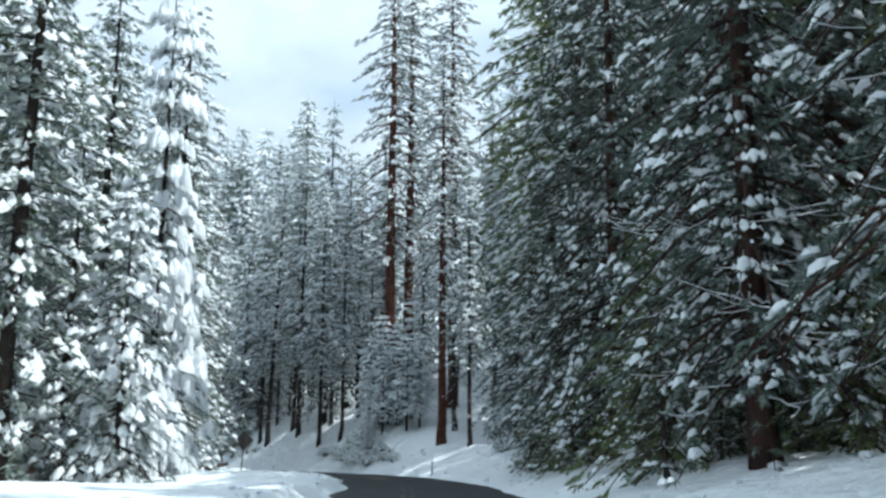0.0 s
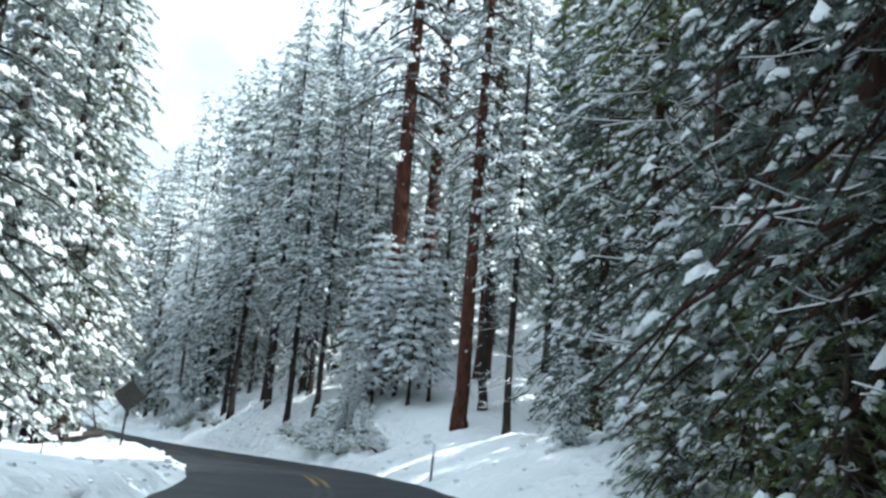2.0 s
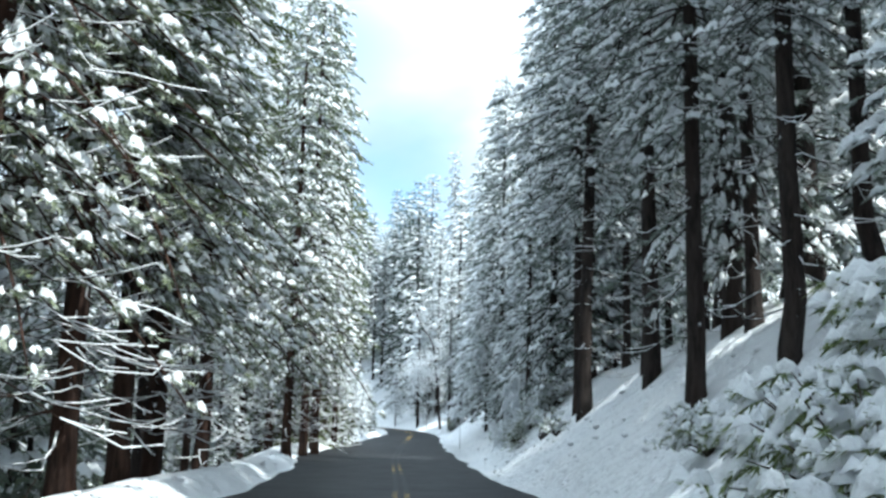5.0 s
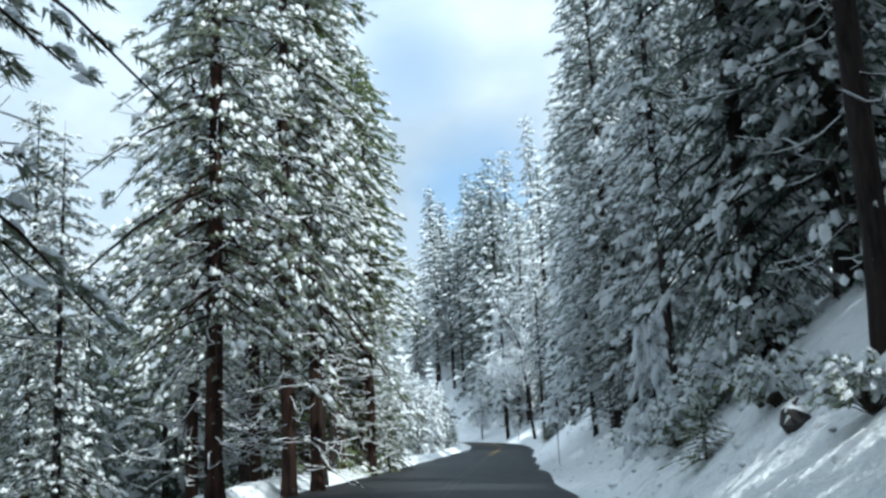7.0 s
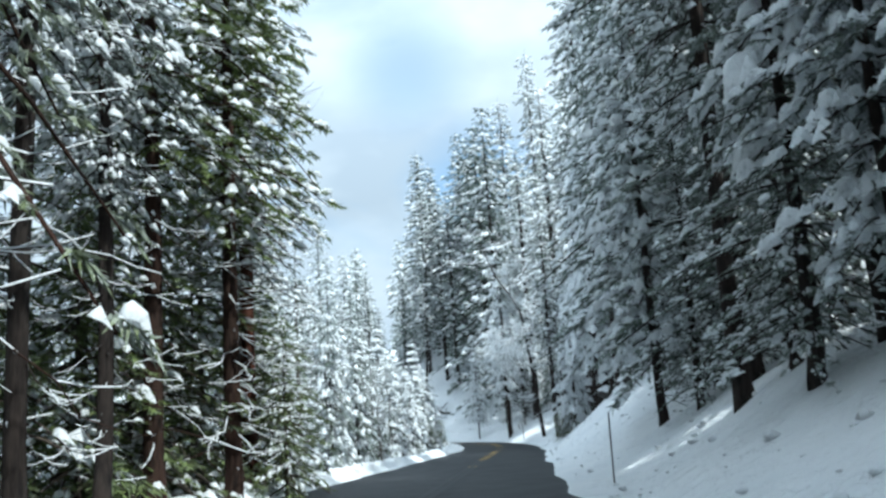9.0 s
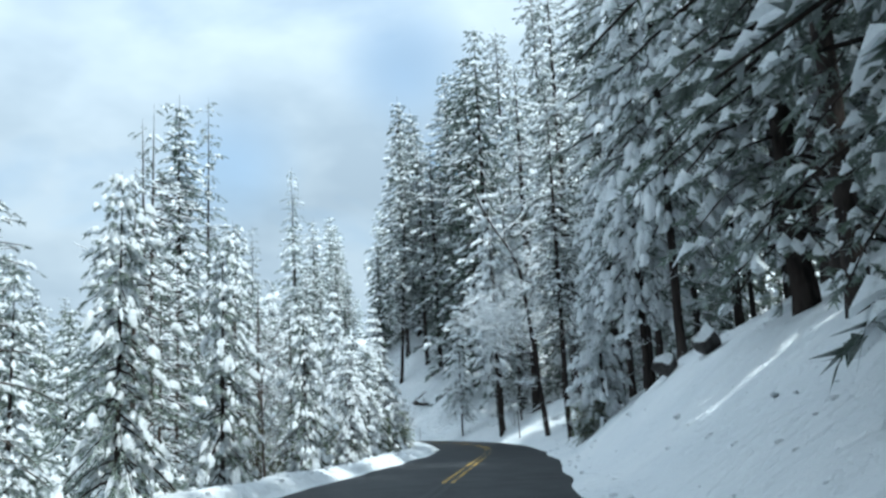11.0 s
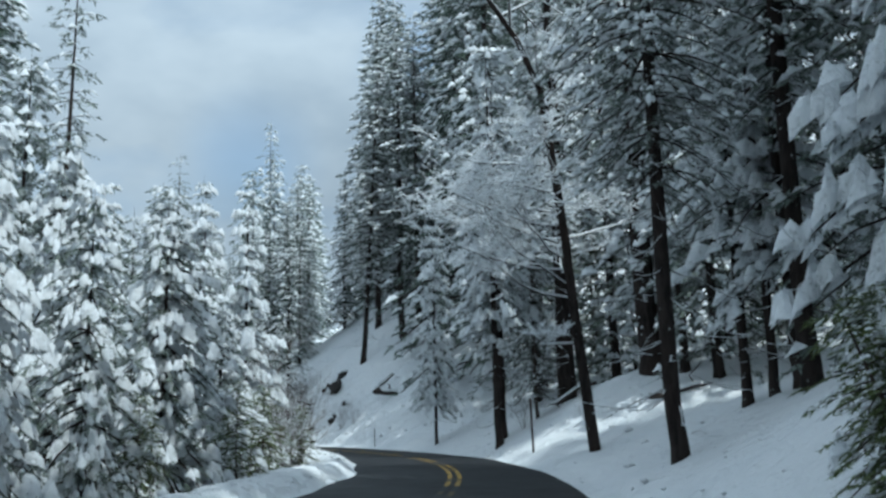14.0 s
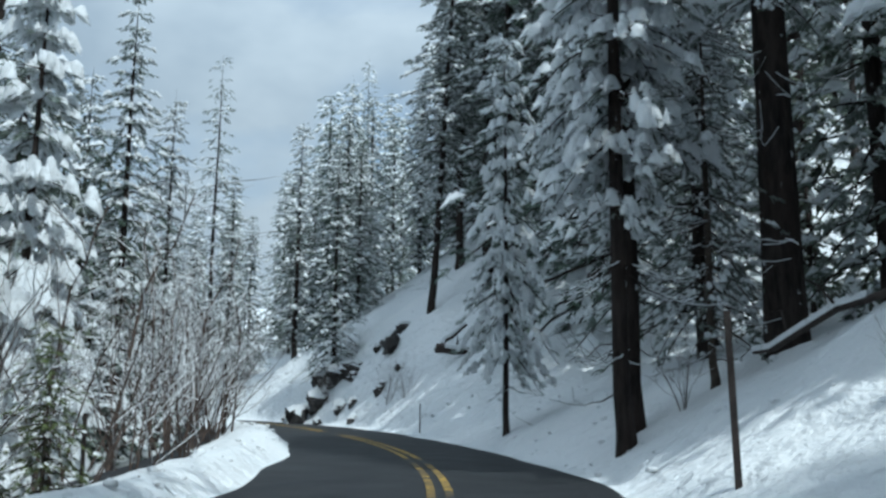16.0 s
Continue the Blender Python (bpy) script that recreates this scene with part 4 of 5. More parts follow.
plant("shelf", -69.0, 168.2, 17, wide=0.8)
plant("shelf", -69.4, 169.2, 16, wide=0.85)
plant("open", -68.4, 170.2, 8)
plant("fir", -70.6, 174.4, 16)
plant("shelf", -73.8, 176.4, 19, wide=0.9)
plant("fir", -72.6, 178.6, 24)
plant("laden", -75.8, 173.9, 11, wide=0.7)
plant("forest", -70.9, 182.0, 40, wide=0.85)
plant("spire", -78.6, 184.6, 36, lod=1, wide=1.0)
plant("spire", -83.2, 190.0, 33, lod=1, wide=1.1)
plant("spire", -86.8, 193.6, 31, lod=1, wide=1.1)
plant("forest", -82.0, 194.6, 34, lod=1, wide=1.2)
plant("forest", -93.3, 190.3, 24, lean=(0, 0.06))
plant("forest", -91.4, 192.6, 26, lod=1, wide=1.2)
plant("forest", -96.6, 196.4, 26, lod=1, wide=1.2)
plant("forest", -88.9, 191.2, 25, lod=1, wide=1.2)
plant("spire", -97.6, 200.4, 28, lod=1, wide=1.1)
plant("spire", -103.4, 206.0, 31, lod=1, wide=1.1)
plant("spire", -92.4, 200.0, 30, lod=1, wide=1.1)
plant("spire", -100.9, 190.6, 14)
plant("fir", -107.6, 197.4, 15)
plant("fir", -109.8, 199.4, 16)
plant("fir", -115.0, 206.7, 19)
plant("fir", -118.6, 204.0, 16)
plant("fir", -124.0, 218.4, 20)
for sx, sy, sh in ((-90.6, 184.6, 1.6), (-89.0, 184.0, 1.2), (-68.6, 169.4, 1.0), (-63.6, 164.6, 0.7), (-99.0, 188.6, 1.4)):
    plant("twiggy", sx, sy, sh * 1.6, group="bare shrubs on the bank")
# ---- left of the start of the road
plant("tiered", -10.2, 32.9, 20, lod=0, wide=0.66)
plant("fir", -12.0, 26.0, 22)
plant("young", -9.4, 27.6, 8.5)
plant("fir", -12.8, 32.0, 14)
plant("fir", -14.2, 38.0, 22)
plant("fir", -12.9, 44.6, 24)
plant("fir", -15.0, 50.6, 24, wide=0.9)
plant("fir", -17.4, 47.6, 24)
plant("fir", -15.4, 55.9, 22, wide=0.9)
plant("forest", -18.2, 57.6, 26)
plant("fir", -21.2, 54.6, 24)
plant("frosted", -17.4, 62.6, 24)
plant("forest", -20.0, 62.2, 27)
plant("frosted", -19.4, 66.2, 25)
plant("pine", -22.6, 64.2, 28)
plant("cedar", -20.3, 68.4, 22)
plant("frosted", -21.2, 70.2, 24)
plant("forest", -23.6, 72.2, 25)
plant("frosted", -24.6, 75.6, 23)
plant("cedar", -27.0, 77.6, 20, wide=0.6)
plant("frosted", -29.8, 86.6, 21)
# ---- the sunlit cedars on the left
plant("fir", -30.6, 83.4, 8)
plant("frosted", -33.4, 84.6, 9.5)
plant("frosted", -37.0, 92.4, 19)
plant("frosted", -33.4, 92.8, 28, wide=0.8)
plant("cedar", -34.4, 95.2, 26, wide=0.75)
plant("forest", -36.5, 97.9, 26, wide=0.8)
plant("cedar", -38.6, 96.8, 27, wide=0.8)
plant("cedar", -39.9, 103.0, 20)
plant("cedar", -40.0, 105.2, 19)
plant("cedar", -42.2, 107.4, 21, wide=0.9)
plant("pine", -43.2, 108.9, 20)
plant("forest", -38.3, 100.6, 22, wide=0.85)
plant("forest", -44.4, 104.6, 22)
plant("forest", -40.6, 98.4, 24)
plant("forest", -46.2, 111.8, 18)
# ---- the low bright growth beyond them
plant("open", -47.6, 114.0, 9)
plant("open", -49.9, 117.6, 6.5)
plant("young", -50.6, 121.0, 6.8, wide=0.8)
plant("open", -52.2, 122.6, 7.5)
plant("young", -54.2, 127.2, 7.0, wide=0.8)
plant("open", -53.4, 124.4, 5.5)
plant("open", -55.6, 126.0, 8.5)
plant("open", -57.3, 131.8, 6.8)
plant("young", -57.1, 133.9, 6.0, wide=0.8)
plant("open", -57.6, 128.6, 7.2)
plant("open", -60.0, 134.6, 7.0)
plant("pillow", -60.2, 140.2, 4.8, wide=0.9)
plant("open", -60.4, 130.0, 13)
plant("open", -62.0, 138.6, 7.5)
plant("open", -63.6, 135.0, 8.5)
plant("open", -67.2, 140.2, 11, lean=(0.0, 0.06))
plant("pillow", -63.6, 144.2, 6.2, wide=0.9)
plant("young", -64.2, 146.6, 5.6, wide=0.8)
plant("pillow", -65.4, 149.2, 6.2)
plant("pillow", -67.6, 148.2, 7.5, wide=0.8)
plant("pillow", -67.2, 152.4, 4.4)
plant("tiered", -74.2, 150.2, 10, wide=0.9)
plant("pillow", -69.6, 146.0, 7.5, wide=0.8)
plant("open", -69.0, 143.2, 9.0)
plant("pillow", -71.4, 155.4, 6.5)
plant("tiered", -72.8, 158.6, 9.2, wide=0.85)
plant("fir", -75.2, 156.0, 8.5, wide=0.9)
plant("spire", -78.8, 160.6, 10, lod=0, wide=0.9)
plant("tiered", -80.4, 163.6, 11.5, wide=0.95)
plant("spire", -87.4, 169.75, 14.4, lod=0)
plant("forest", -91.0, 173.4, 12.6, wide=1.1)
plant("young", -76.6, 152.0, 8.5)
plant("fir", -80.4, 153.6, 14)
plant("fir", -85.2, 158.2, 17)
plant("spire", -95.0, 161.6, 30, lod=1, wide=1.1)
plant("snag", -79.2, 145.7, 20.5, lean=(0, 0.03))
plant("dead", -101.6, 171.2, 34)
plant("dead", -118.6, 194.4, 27)
plant("dead", -165, 254, 42)
plant("forest", -87.2, 173.6, 9)
for sx, sy, sh in ((-71.4, 158.8, 3.2), (-73.4, 161.2, 3.8), (-75.6, 163.4, 3.6), (-79.6, 167.2, 4.0), (-83.6, 170.6, 5.0), (-86.0, 172.2, 4.6), (-69.6, 155.6, 2.6), (-89.2, 174.6, 5.6), (-62.2, 142.2, 3.0), (-58.6, 136.4, 2.6), (-55.0, 129.6, 2.4), (-76.4, 164.8, 4.2), (-74.0, 159.6, 4.2)):
    plant("twiggy", sx, sy, sh, group="bare thicket beside the road")


for sx, sy, sh in ((-40.6, 101.8, 6.5), (-41.4, 104.4, 6), (-42.6, 106.4, 7), (-44.6, 110.6, 6), (-40.8, 99.6, 9.5), (-42.0, 103.2, 9), (-44.0, 108.0, 10), (-45.2, 106.6, 8), (-41.6, 108.6, 4.5), (-46.8, 113.0, 6)):
    plant("under", sx, sy, sh, group="understorey cedars")


for sx, sy, sh in ((-71.6, 160.0, 2.0), (-73.6, 157.6, 3.0), (-70.2, 156.4, 2.2), (-65.4, 151.2, 2.2), (-67.6, 154.2, 2.4), (-63.8, 147.4, 2.0), (-58.4, 134.2, 2.2), (-60.6, 138.2, 2.4), (-61.8, 141.2, 2.0), (-56.2, 130.2, 2.2)):
    plant("under", sx, sy, sh, wide=1.2, group="green growth in the thicket")


for sx, sy, sh in ((-80.4, 167.2, 5.2), (-83.4, 169.6, 6.2), (-86.0, 171.4, 5.6), (-84.6, 172.0, 4.6), (-89.6, 174.0, 6.4), (-77.4, 164.0, 5.6), (-92.8, 176.4, 6.0), (-78.8, 165.8, 5.0), (-82.0, 168.2, 5.8), (-87.8, 172.8, 6.2), (-91.2, 175.2, 6.6), (-76.0, 162.0, 4.6), (-95.4, 178.0, 6.4), (-57.4, 134.6, 4.4), (-53.2, 127.8, 4.6)):
    plant("bare", sx, sy, sh, group="bare trees beside the road")


def fill(count, s_lo, s_hi, o_lo, o_hi, kinds, h_lo, h_hi, clear, seed, lod=2):
    """Scatters trees over a stretch of the wood, keeping clear of those that stand."""
    rng = np.random.default_rng(seed)
    done = tries = 0
    while done < count and tries < count * 30:
        tries += 1
        s, off = rng.uniform(s_lo, s_hi), rng.uniform(o_lo, o_hi)
        i = int(np.argmin(np.abs(STATION - s)))
        x, y = CENTRE[i, 0] + ACROSS[i, 0] * off, CENTRE[i, 1] + ACROSS[i, 1] * off
        real, _, _ = locate([x], [y])
        if abs(real[0]) < min(abs(o_lo), abs(o_hi)) * 0.9:
            continue
        if any((x - a) ** 2 + (y - b) ** 2 < clear**2 for a, b in PLANTED):
            continue
        plant(str(rng.choice(kinds)), x, y, rng.uniform(h_lo, h_hi), lod=lod, group="trees of the wood behind")
        done += 1


for sx, sy, sh in ((3.6, 27.0, 3.2), (3.9, 30.9, 3.8), (3.5, 32.4, 2.6), (3.2, 35.6, 3.0), (4.3, 38.6, 4.0), (4.2, 35.0, 5.2), (5.2, 26.6, 5.0), (4.8, 22.0, 5.5), (4.2, 20.6, 3.0), (3.9, 44.4, 3.2), (5.4, 32.4, 5.6), (6.6, 29.0, 5.2), (5.2, 41.0, 5.0), (4.0, 17.4, 4.4), (6.0, 36.4, 5.0), (5.6, 17.6, 3.8), (6.4, 14.6, 4.2), (5.2, 20.4, 3.4), (7.4, 20.8, 4.6), (6.8, 23.6, 4.0), (8.0, 17.0, 4.6)):
    plant("under", sx, sy, sh, group="understorey cedars")
for sx, sy, sh in ((6.2, 16.8, 1.9), (7.2, 18.6, 2.0), (5.8, 18.8, 1.7), (6.6, 21.2, 2.0), (5.4, 22.4, 1.6), (5.0, 17.4, 1.5)):
    plant("under", sx, sy, sh, wide=1.5, group="understorey cedars")
fill(8, 40, 64, 9.5, 24, ("cedar", "fir", "forest"), 16, 25, 2.2, 41, lod=None)
fill(10, 50, 78, 10, 26, ("fir",), 7, 14, 1.8, 42, lod=None)
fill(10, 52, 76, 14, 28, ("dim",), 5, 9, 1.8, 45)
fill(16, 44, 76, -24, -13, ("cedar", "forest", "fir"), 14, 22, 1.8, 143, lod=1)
# upslope rows added so that their shade falls on the right bank
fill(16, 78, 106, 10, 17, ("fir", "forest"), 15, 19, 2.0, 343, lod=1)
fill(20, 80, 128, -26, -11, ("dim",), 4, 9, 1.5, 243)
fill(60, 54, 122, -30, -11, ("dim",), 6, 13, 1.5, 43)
fill(20, 0, 46, 9.5, 17, ("dim",), 5, 10, 1.3, 44)
# deeper rows added right of the start to block the sun there
fill(30, -10, 46, 7.5, 18, ("wall", "wall", "forest"), 14, 20, 2.0, 21, lod=None)
fill(14, -20, 60, 11, 24, ("forest", "forest", "pine", "cedar"), 20, 30, 2.6, 1)
fill(7, 55, 130, 11, 24, ("forest", "fir", "forest"), 15, 21, 2.6, 2)
fill(16, 166, 194, 10, 22, ("dim",), 6, 12, 1.6, 46)
fill(14, 148, 190, 8, 18, ("forest", "fir"), 15, 20, 2.2, 31, lod=1)
fill(12, 125, 200, 11, 26, ("forest", "fir", "forest"), 22, 32, 2.6, 3, lod=1)
# extra-tall trees upslope, tops out of view, added to shade the left side
fill(10, 124, 158, 17, 28, ("forest", "spire"), 36, 44, 2.4, 203, lod=2)
fill(40, 40, 220, 24, 55, ("forest", "fir"), 22, 32, 3.5, 4)
fill(20, 15, 72, -26, -11, ("forest", "cedar", "fir"), 18, 27, 2.8, 5)
fill(20, 72, 122, -30, -13, ("fir", "cedar", "forest"), 8, 13, 2.4, 51, lod=1)
fill(16, 0, 66, -48, -26, ("forest", "fir"), 20, 28, 4, 6)
fill(14, 66, 112, -55, -30, ("forest", "fir"), 8, 12, 4, 61)
fill(16, 118, 170, -26, -12, ("fir",), 6, 10, 3, 7)
fill(14, 100, 175, -60, -28, ("fir", "forest"), 9, 16, 4, 8)
fill(34, 192, 262, -30, -6.5, ("spire", "forest", "fir"), 9, 15, 1.9, 301, lod=1)
fill(60, 188, 270, -40, -6, ("dim",), 5, 11, 1.5, 302)
fill(14, 226, 262, 6, 20, ("fir", "spire"), 12, 18, 2.2, 303, lod=1)
fill(18, 200, 260, 16, 40, ("fir", "forest"), 18, 27, 3.5, 9)
fill(14, 185, 250, -30, -7, ("fir", "forest"), 9, 15, 3.0, 10)
fill(24, 196, 262, -34, -6, ("dim", "dim", "forest"), 6, 11, 2.0, 101)


def far_wood():
    """The distant wooded slopes."""
    rng = np.random.default_rng(77)
    green, white = Geo(), Geo()
    picks = [KINDS[k] for k in KINDS if k[0] in ("fir", "forest") and k[1] == 2]
    sources = []
    for tall, meshes in picks[:3]:
        arrs = {}
        for key in ("foliage", "snow"):
            me = meshes[key]
            v = np.empty(3 * len(me.vertices), np.float32)
            me.vertices.foreach_get("co", v)
            f = np.empty(len(me.loops), np.int32)
            me.loops.foreach_get("vertex_index", f)
            arrs[key] = (v.reshape(-1, 3), f.reshape(-1, 3))
        sources.append((tall, arrs))
    for k in range(60):
        az, d = rng.uniform(0.25, 1.75), rng.uniform(110, 330)
        x, y = -75 - math.sin(az) * d, 160 + math.cos(az) * d
        off, s, _ = locate([x], [y])
        if abs(off[0]) < 14:
            continue
        tall, arrs = sources[int(rng.integers(len(sources)))]
        f = rng.uniform(16, 26) / tall
        z, c, n = ground_z(x, y), math.cos(k), math.sin(k)
        for geo, key in ((green, "foliage"), (white, "snow")):
            v, t = arrs[key]
            geo.add(np.stack([x + f * (v[:, 0] * c - v[:, 1] * n), y + f * (v[:, 0] * n + v[:, 1] * c), z + f * v[:, 2]], 1), t)
    wood = thing("far_wood", "distant snowy conifer wood on the slopes", "wood", Matrix(), kind="stuff")
    part("foliage", green.mesh("foliage", NEEDLE, False), wood)
    part("snow", white.mesh("snow", LOAD), wood)


far_wood()


def special_tree(name, label, category, made, x, y, turn=0.0):
    ob = thing(name, label, category, Matrix.LocRotScale((x, y, ground_z(x, y)), Euler((0, 0, turn)), None))
    dress(ob, made[1])


# the leaning broadleaf tree and the tall snag
special_tree("leaning_oak", "leaning leafless oak with snow along its limbs", "tree", leafless(91, 17, 0.36, (-0.085, -0.125), 1, BARK_DARK, levels=4, spread=0.85, dust=0.026, kids=(7, 5), short=0.24, slim=0.3, first=0.6, limbs=((3.0, 4.1, 1.4), (4.3, 3.9, 3.0), (4.7, 4.3, 3.4), (5.1, 3.8, 3.5), (5.5, 4.5, 3.0), (5.9, 3.7, 3.2), (6.4, 4.1, 3.2), (6.8, 3.3, 2.8), (7.4, 3.9, 2.8), (5.0, 2.4, 2.4), (6.0, 0.6, 2.4), (8.2, 4.2, 2.6))), -61.9, 161.5)



# ---------------------------------------------------------------- small things along the road
def box_mesh(name, sx, sy, sz, material, bevel=0.01, lift=0.0):
    bm = bmesh.new()
    bmesh.ops.create_cube(bm, size=1)
    bmesh.ops.scale(bm, vec=(sx, sy, sz), verts=bm.verts)
    bmesh.ops.translate(bm, vec=(0, 0, lift), verts=bm.verts)
    if bevel:
        bmesh.ops.bevel(bm, geom=bm.edges[:], offset=bevel, segments=2, affect="EDGES")
    me = bpy.data.meshes.new(name)
    bm.to_mesh(me)
    bm.free()
    me.materials.append(material)
    return me


def warning_sign(x, y, centre, turn):
    """A diamond sign seen from behind, on a post."""
    base = ground_z(x, y)
    ob = thing("road_sign", "dark diamond road sign seen from behind, on a post", "road sign", Matrix.LocRotScale((x, y, base), Euler((0, radians(2.5), turn)), None))
    high = centre - base
    bm = bmesh.new()
    bmesh.ops.create_cube(bm, size=1)
    bmesh.ops.scale(bm, vec=(0.76, 0.012, 0.76), verts=bm.verts)
    bmesh.ops.bevel(bm, geom=[e for e in bm.edges if abs((e.verts[0].co - e.verts[1].co).y) > 0.005], offset=0.05, segments=4, affect="EDGES")
    bmesh.ops.rotate(bm, matrix=Matrix.Rotation(radians(45), 3, "Y"), verts=bm.verts)
    bmesh.ops.translate(bm, vec=(0, 0.03, high), verts=bm.verts)
    me = bpy.data.meshes.new("sign_plate")
    bm.to_mesh(me)
    bm.free()
    me.materials.append(STEEL)
    plate = part("sign_plate", me, ob, "dark weathered back of the plate")
    part("post", box_mesh("post", 0.07, 0.045, high + 0.75, STEEL, 0.008, high / 2 - 0.1), ob)
    for dz in (-0.2, 0.2):
        g = Geo()
        tube(g, [(0, -0.035, high + dz), (0, -0.05, high + dz)], [0.014, 0.012], 6, cap=True)
        part("bolt", g.mesh("bolt", STEEL), plate)


warning_sign(-11.1, 52.8, 1.03, radians(18))


def stake(x, y, top, lean=0.0, wide=0.05, band=True, cap=False, label="brown wooden roadside marker stake with a pale top band"):
    base = ground_z(x, y)
    high = top - base
    ob = thing("marker_stake", label, "marker post", Matrix.LocRotScale((x, y, base), Euler((lean, lean * 0.6, 0.4)), None), "roadside marker stakes")
    cut = high * 0.66 if band else high
    part("post", box_mesh("post", wide, wide * 0.6, cut + 0.4, STAKE, 0.004, cut / 2 - 0.2), ob)
    if band:
        part("reflector", box_mesh("reflector", wide + 0.004, wide * 0.6 + 0.004, high - cut, WHITE, 0.004, (high + cut) / 2), ob, "pale reflective band")
    if cap:
        g = Geo()
        tube(g, [(0, 0, high - 0.02), (0, 0, high + 0.06), (0, 0, high + 0.12)], [0.13, 0.12, 0.05], 8, cap=True)
        part("snow_cap", g.mesh("snow_cap", LOAD), ob, "round cap of snow")


stake(-0.6, 45.6, 0.42, 0.03)
stake(-31.9, 106.9, -0.1, 0.02, 0.03, band=False, label="thin brown marker stake in the snowbank")
stake(-65.1, 163.7, 0.95, -0.04, 0.07, band=False, label="dark wooden marker stake flecked with snow")
stake(-83.4, 178.9, 0.35, 0.0, 0.04, band=False, label="thin dark marker stake at the bend")
stake(-6.6, 37.2, 0.35, 0.06, 0.02, band=True, label="thin pale-topped marker stick in the snow")
stake(-72.4, 160.9, -0.1, 0.05, 0.05, band=False, label="short dark marker stake in the snowbank")


def boulder(x, y, size, flat, seed, label, sink=0.3, cap=True):
    """A rough rock with snow lying on its top."""
    rng = np.random.default_rng(seed)
    ob = thing("boulder", label, "rock", Matrix.LocRotScale((x, y, ground_z(x, y) - size * sink), Euler((0, 0, rng.uniform(0, 6))), None))
    bm = bmesh.new()
    bmesh.ops.create_icosphere(bm, subdivisions=3, radius=1)
    cuts = [(unit(rng.normal(0, 1, 3)), rng.uniform(0.42, 0.72)) for _ in range(11)]
    for v in bm.verts:
        p = np.array(v.co)
        for nrm, d in cuts:
            over = p @ nrm - d
            if over > 0:
                p = p - nrm * over * 0.97
        p = p * (1 + 0.11 * rumple(p[0] * 3, p[1] * 3 + p[2] * 2.3, 1.6, seed))
        v.co = Vector(p * np.array([size, size * 0.8, size * flat * 0.8])) + Vector((0, 0, size * flat * 0.6))
    top = bm.copy()
    me = bpy.data.meshes.new("rock")
    bm.to_mesh(me)
    bm.free()
    me.materials.append(ROCK)
    part("rock", me, ob)
    if cap:
        top.normal_update()
        gone = [f for f in top.faces if f.normal.z < 0.45]
        bmesh.ops.delete(top, geom=gone, context="FACES")
        for v in top.verts:
            rim = any(e.is_boundary for e in v.link_edges)
            v.co.z += -0.01 if rim else size * 0.07
        me2 = bpy.data.meshes.new("snow_cap")
        top.to_mesh(me2)
        me2.materials.append(LOAD)
        for p in me2.polygons:
            p.use_smooth = True
        part("snow_cap", me2, ob, "white cap of snow")
    top.free()


boulder(-45.5, 137.6, 0.66, 0.95, 1, "dark boulder with a rounded cap of snow", 0.02)
boulder(-44.6, 138.6, 0.5, 0.6, 12, "dark rock half buried in snow on the bank", 0.2)
boulder(-43.3, 135.2, 0.62, 0.95, 13, "dark rock under snow beside a stump", 0.02)
boulder(-63.4, 170.0, 0.6, 0.5, 14, "dark rock under the trees in snow", 0.3)


def outcrop(x, y, count, spread, size, seed):
    """A broken ledge of angular rock with snow on its steps."""
    rng = np.random.default_rng(seed)
    ob = thing("rock_outcrop", "jagged dark rock ledge with snow on its steps", "rock", Matrix.Translation((x, y, ground_z(x, y))))
    for k in range(count):
        px, py = rng.normal(0, spread, 2)
        pz = ground_z(x + px, y + py) - ground_z(x, y)
        big = size * rng.uniform(0.45, 1.1)
        bm = bmesh.new()
        bmesh.ops.create_cube(bm, size=1)
        bmesh.ops.subdivide_edges(bm, edges=bm.edges[:], cuts=2, use_grid_fill=True)
        shape = np.array([rng.uniform(0.7, 1.4), rng.uniform(0.6, 1.0), rng.uniform(0.6, 1.1)]) * big
        for v in bm.verts:
            p = np.array(v.co) * (1 - 0.16 * (abs(np.array(v.co)) > 0.4).sum() * rng.uniform(0.2, 1)) + rng.normal(0, 0.07, 3)
            v.co = Vector(p * shape)
        turn = Euler((rng.normal(0, 0.35), rng.normal(0, 0.35), rng.uniform(0, 6.28))).to_matrix()
        bmesh.ops.transform(bm, matrix=Matrix.Translation((px, py, pz + big * 0.12)) @ turn.to_4x4(), verts=bm.verts)
        bm.normal_update()
        top = bm.copy()
        me = bpy.data.meshes.new("rock")
        bm.to_mesh(me)
        bm.free()
        me.materials.append(ROCK)
        part("rock", me, ob)
        bmesh.ops.delete(top, geom=[f for f in top.faces if f.normal.z < 0.5], context="FACES")
        for v in top.verts:
            rim = any(e.is_boundary for e in v.link_edges)
            v.co.z += 0.01 if rim else big * 0.14
        if len(top.faces):
            cap = bpy.data.meshes.new("snow_cap")
            top.to_mesh(cap)
            cap.materials.append(LOAD)
            for p in cap.polygons:
                p.use_smooth = True
            part("snow_cap", cap, ob, "white ledge of snow")
        top.free()


outcrop(-100.0, 189.6, 12, 1.3, 1.5, 5)
outcrop(-95.6, 188.0, 9, 0.9, 1.0, 6)
outcrop(-92.6, 185.8, 4, 0.6, 0.55, 7)
outcrop(-17.5, 85.8, 2, 0.25, 0.42, 8)
outcrop(-16.7, 83.2, 3, 0.5, 0.34, 9)
outcrop(-20.4, 91.6, 4, 0.4, 0.6, 10)


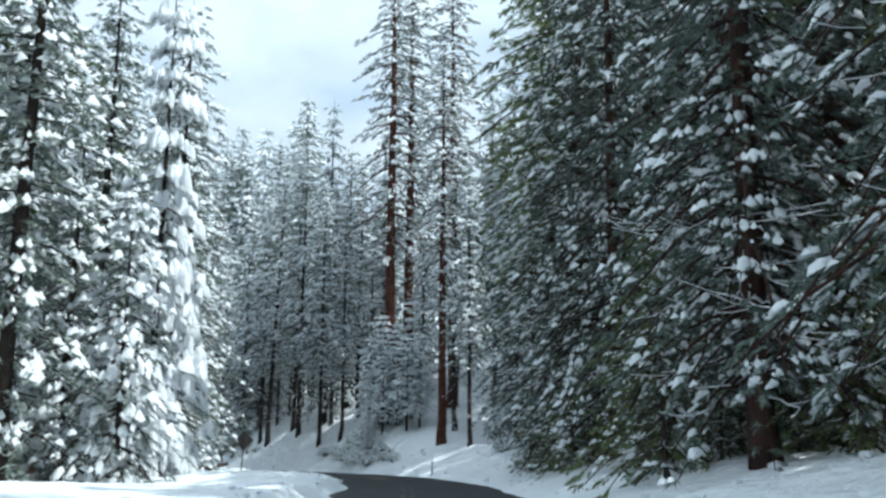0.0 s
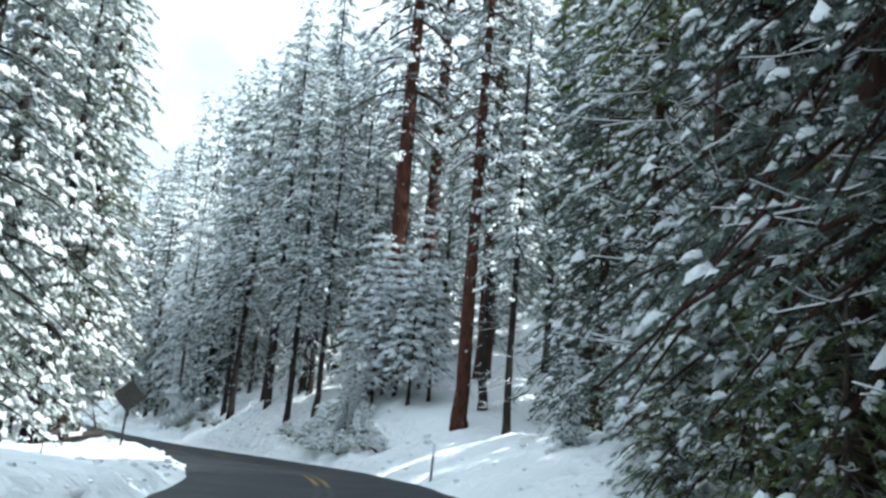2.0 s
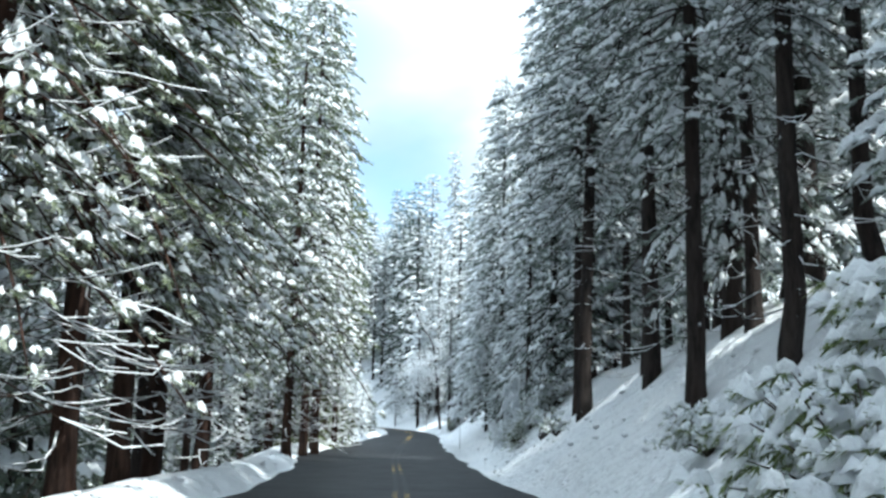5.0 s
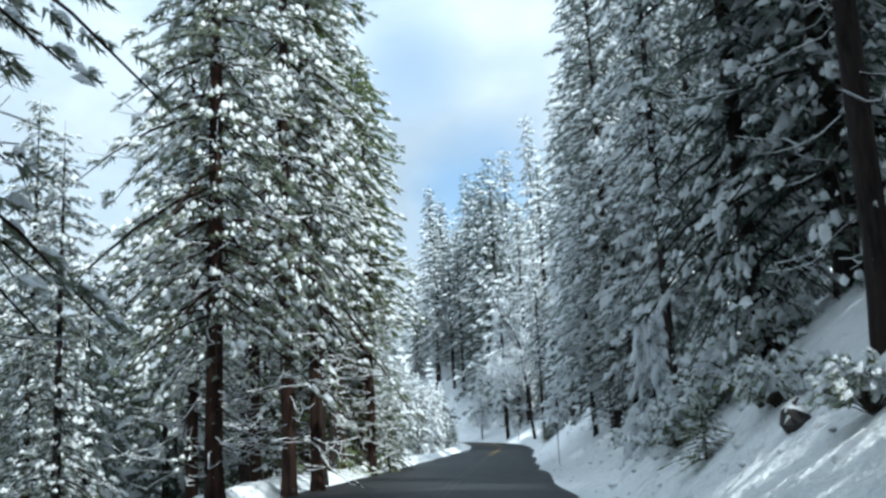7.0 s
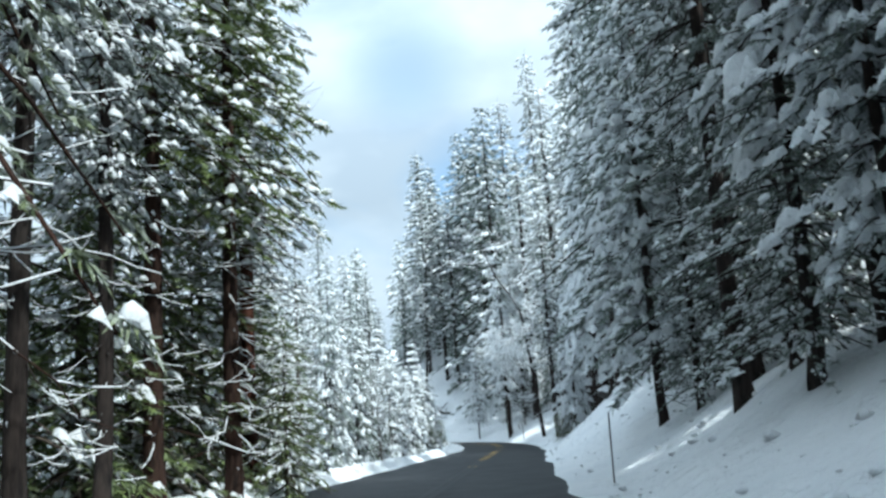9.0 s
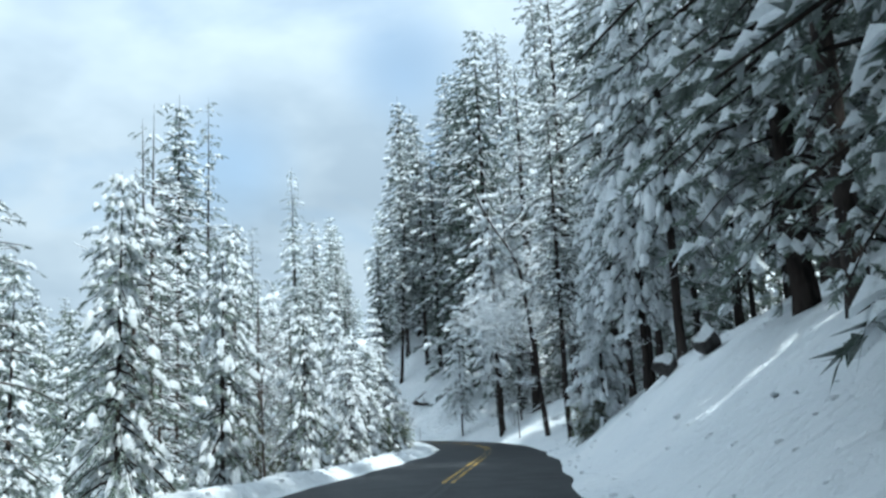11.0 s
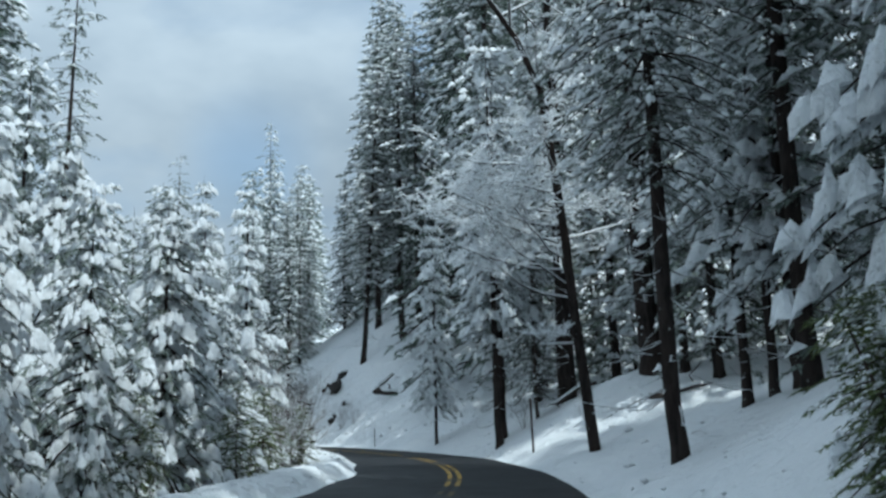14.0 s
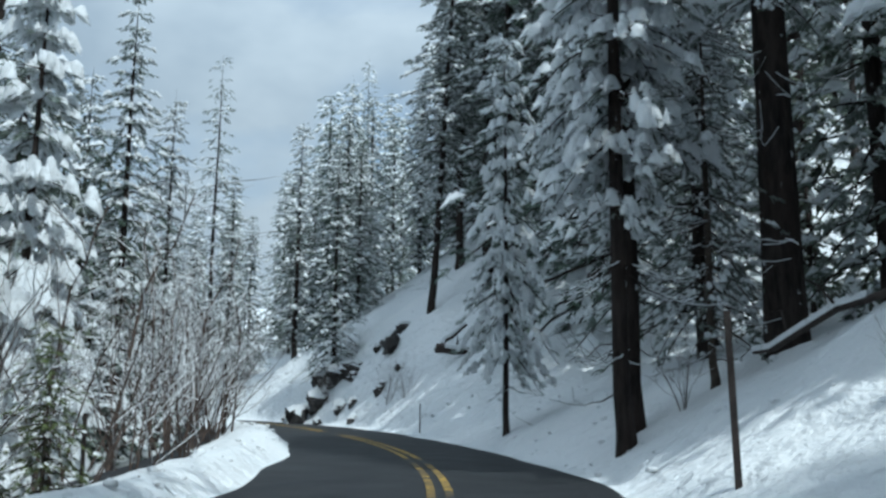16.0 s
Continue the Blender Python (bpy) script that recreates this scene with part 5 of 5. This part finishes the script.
def fallen_log(x, y, long, rad, turn, pitch, seed, label, lift=0.1, snags=2, thick=0.07):
    rng = np.random.default_rng(seed)
    ob = thing("fallen_log", label, "log", Matrix.LocRotScale((x, y, ground_z(x, y) + lift), Euler((0, pitch, turn)), None))
    g, w = Geo(), Geo()
    u = np.linspace(-0.5, 0.5, 7)
    line = np.stack([u * long, rng.normal(0, 0.03 * long, 7), rng.normal(0, 0.015 * long, 7)], 1)
    r = np.linspace(rad, rad * 0.6, 7)
    tube(g, line, r, 8, cap=True, rough=0.12, rng=rng)
    ridge(w, line[1:4] if thick < 0.05 else line[1:], r[1:4] if thick < 0.05 else r[1:], thick)
    part("stem", g.mesh("stem", LOGWOOD), ob)
    for k in range(snags):
        a = line[2 + 2 * k]
        s = Geo()
        tube(s, [a, a + rng.normal(0, 0.1, 3) + [0.1, 0.15, 0.35], a + rng.normal(0, 0.2, 3) + [0.2, 0.3, 0.7]], [rad * 0.4, rad * 0.3, 0.01], 5)
        part("snag", s.mesh("snag", LOGWOOD), ob)
    part("snow", w.mesh("snow", LOAD), ob, "white snow load")


fallen_log(-12.6, 53.4, 1.3, 0.17, radians(25), radians(-14), 1, "dark broken log lying in the snow", 0.26, thick=0.02)
fallen_log(-13.5, 52.8, 0.8, 0.18, radians(40), radians(-32), 6, "short dark piece of broken log in the snow", 0.24, 1, thick=0.02)
fallen_log(-86.7, 185.0, 2.2, 0.2, radians(35), radians(6), 2, "dark forked log lying on the snow slope", 0.1, 1)
fallen_log(-88.2, 186.0, 1.8, 0.13, radians(60), radians(-42), 3, "dark broken trunk slanting out of the snow", 0.5, 0)
fallen_log(-60.4, 164.7, 2.2, 0.09, radians(40), radians(-10), 4, "snow-covered fallen branch among the trees", 0.05, thick=0.06)
fallen_log(-66.0, 168.4, 3.0, 0.06, radians(150), radians(14), 5, "thin fallen branch lined with snow", 0.35, 2)


def snow_clods():
    """Clods thrown up by the plough, lying along both snowbanks."""
    rng = np.random.default_rng(17)
    g = Geo()
    n = 1500
    s = rng.uniform(4, 230, n)
    i = np.clip(np.searchsorted(STATION, s), 0, len(STATION) - 1)
    right = rng.uniform(0, 1, n) < 0.62
    out = 0.15 + rng.exponential(1.7, n)
    off = np.where(right, right_edge(s) + out, -left_edge(s) - 0.15 - out * 0.35)
    x, y = CENTRE[i, 0] + ACROSS[i, 0] * off, CENTRE[i, 1] + ACROSS[i, 1] * off
    z = land(x, y)
    size = rng.uniform(0.02, 0.06, n) * rng.uniform(0.5, 1.6, n) * np.where(out > 2, 1.5, 1.0)
    for k in range(n):
        v = ICO * rng.uniform(0.7, 1.2, (len(ICO), 1)) * size[k] * np.array([1.2, 1.0, 0.7])
        g.add(v + np.array([x[k], y[k], z[k] + size[k] * 0.25]), ICO_F)
    ob = new("snow_clods", g.mesh("snow_clods", SNOW))
    tagged(ob, "small clods of ploughed snow on the banks", "snow", kind="stuff")


snow_clods()
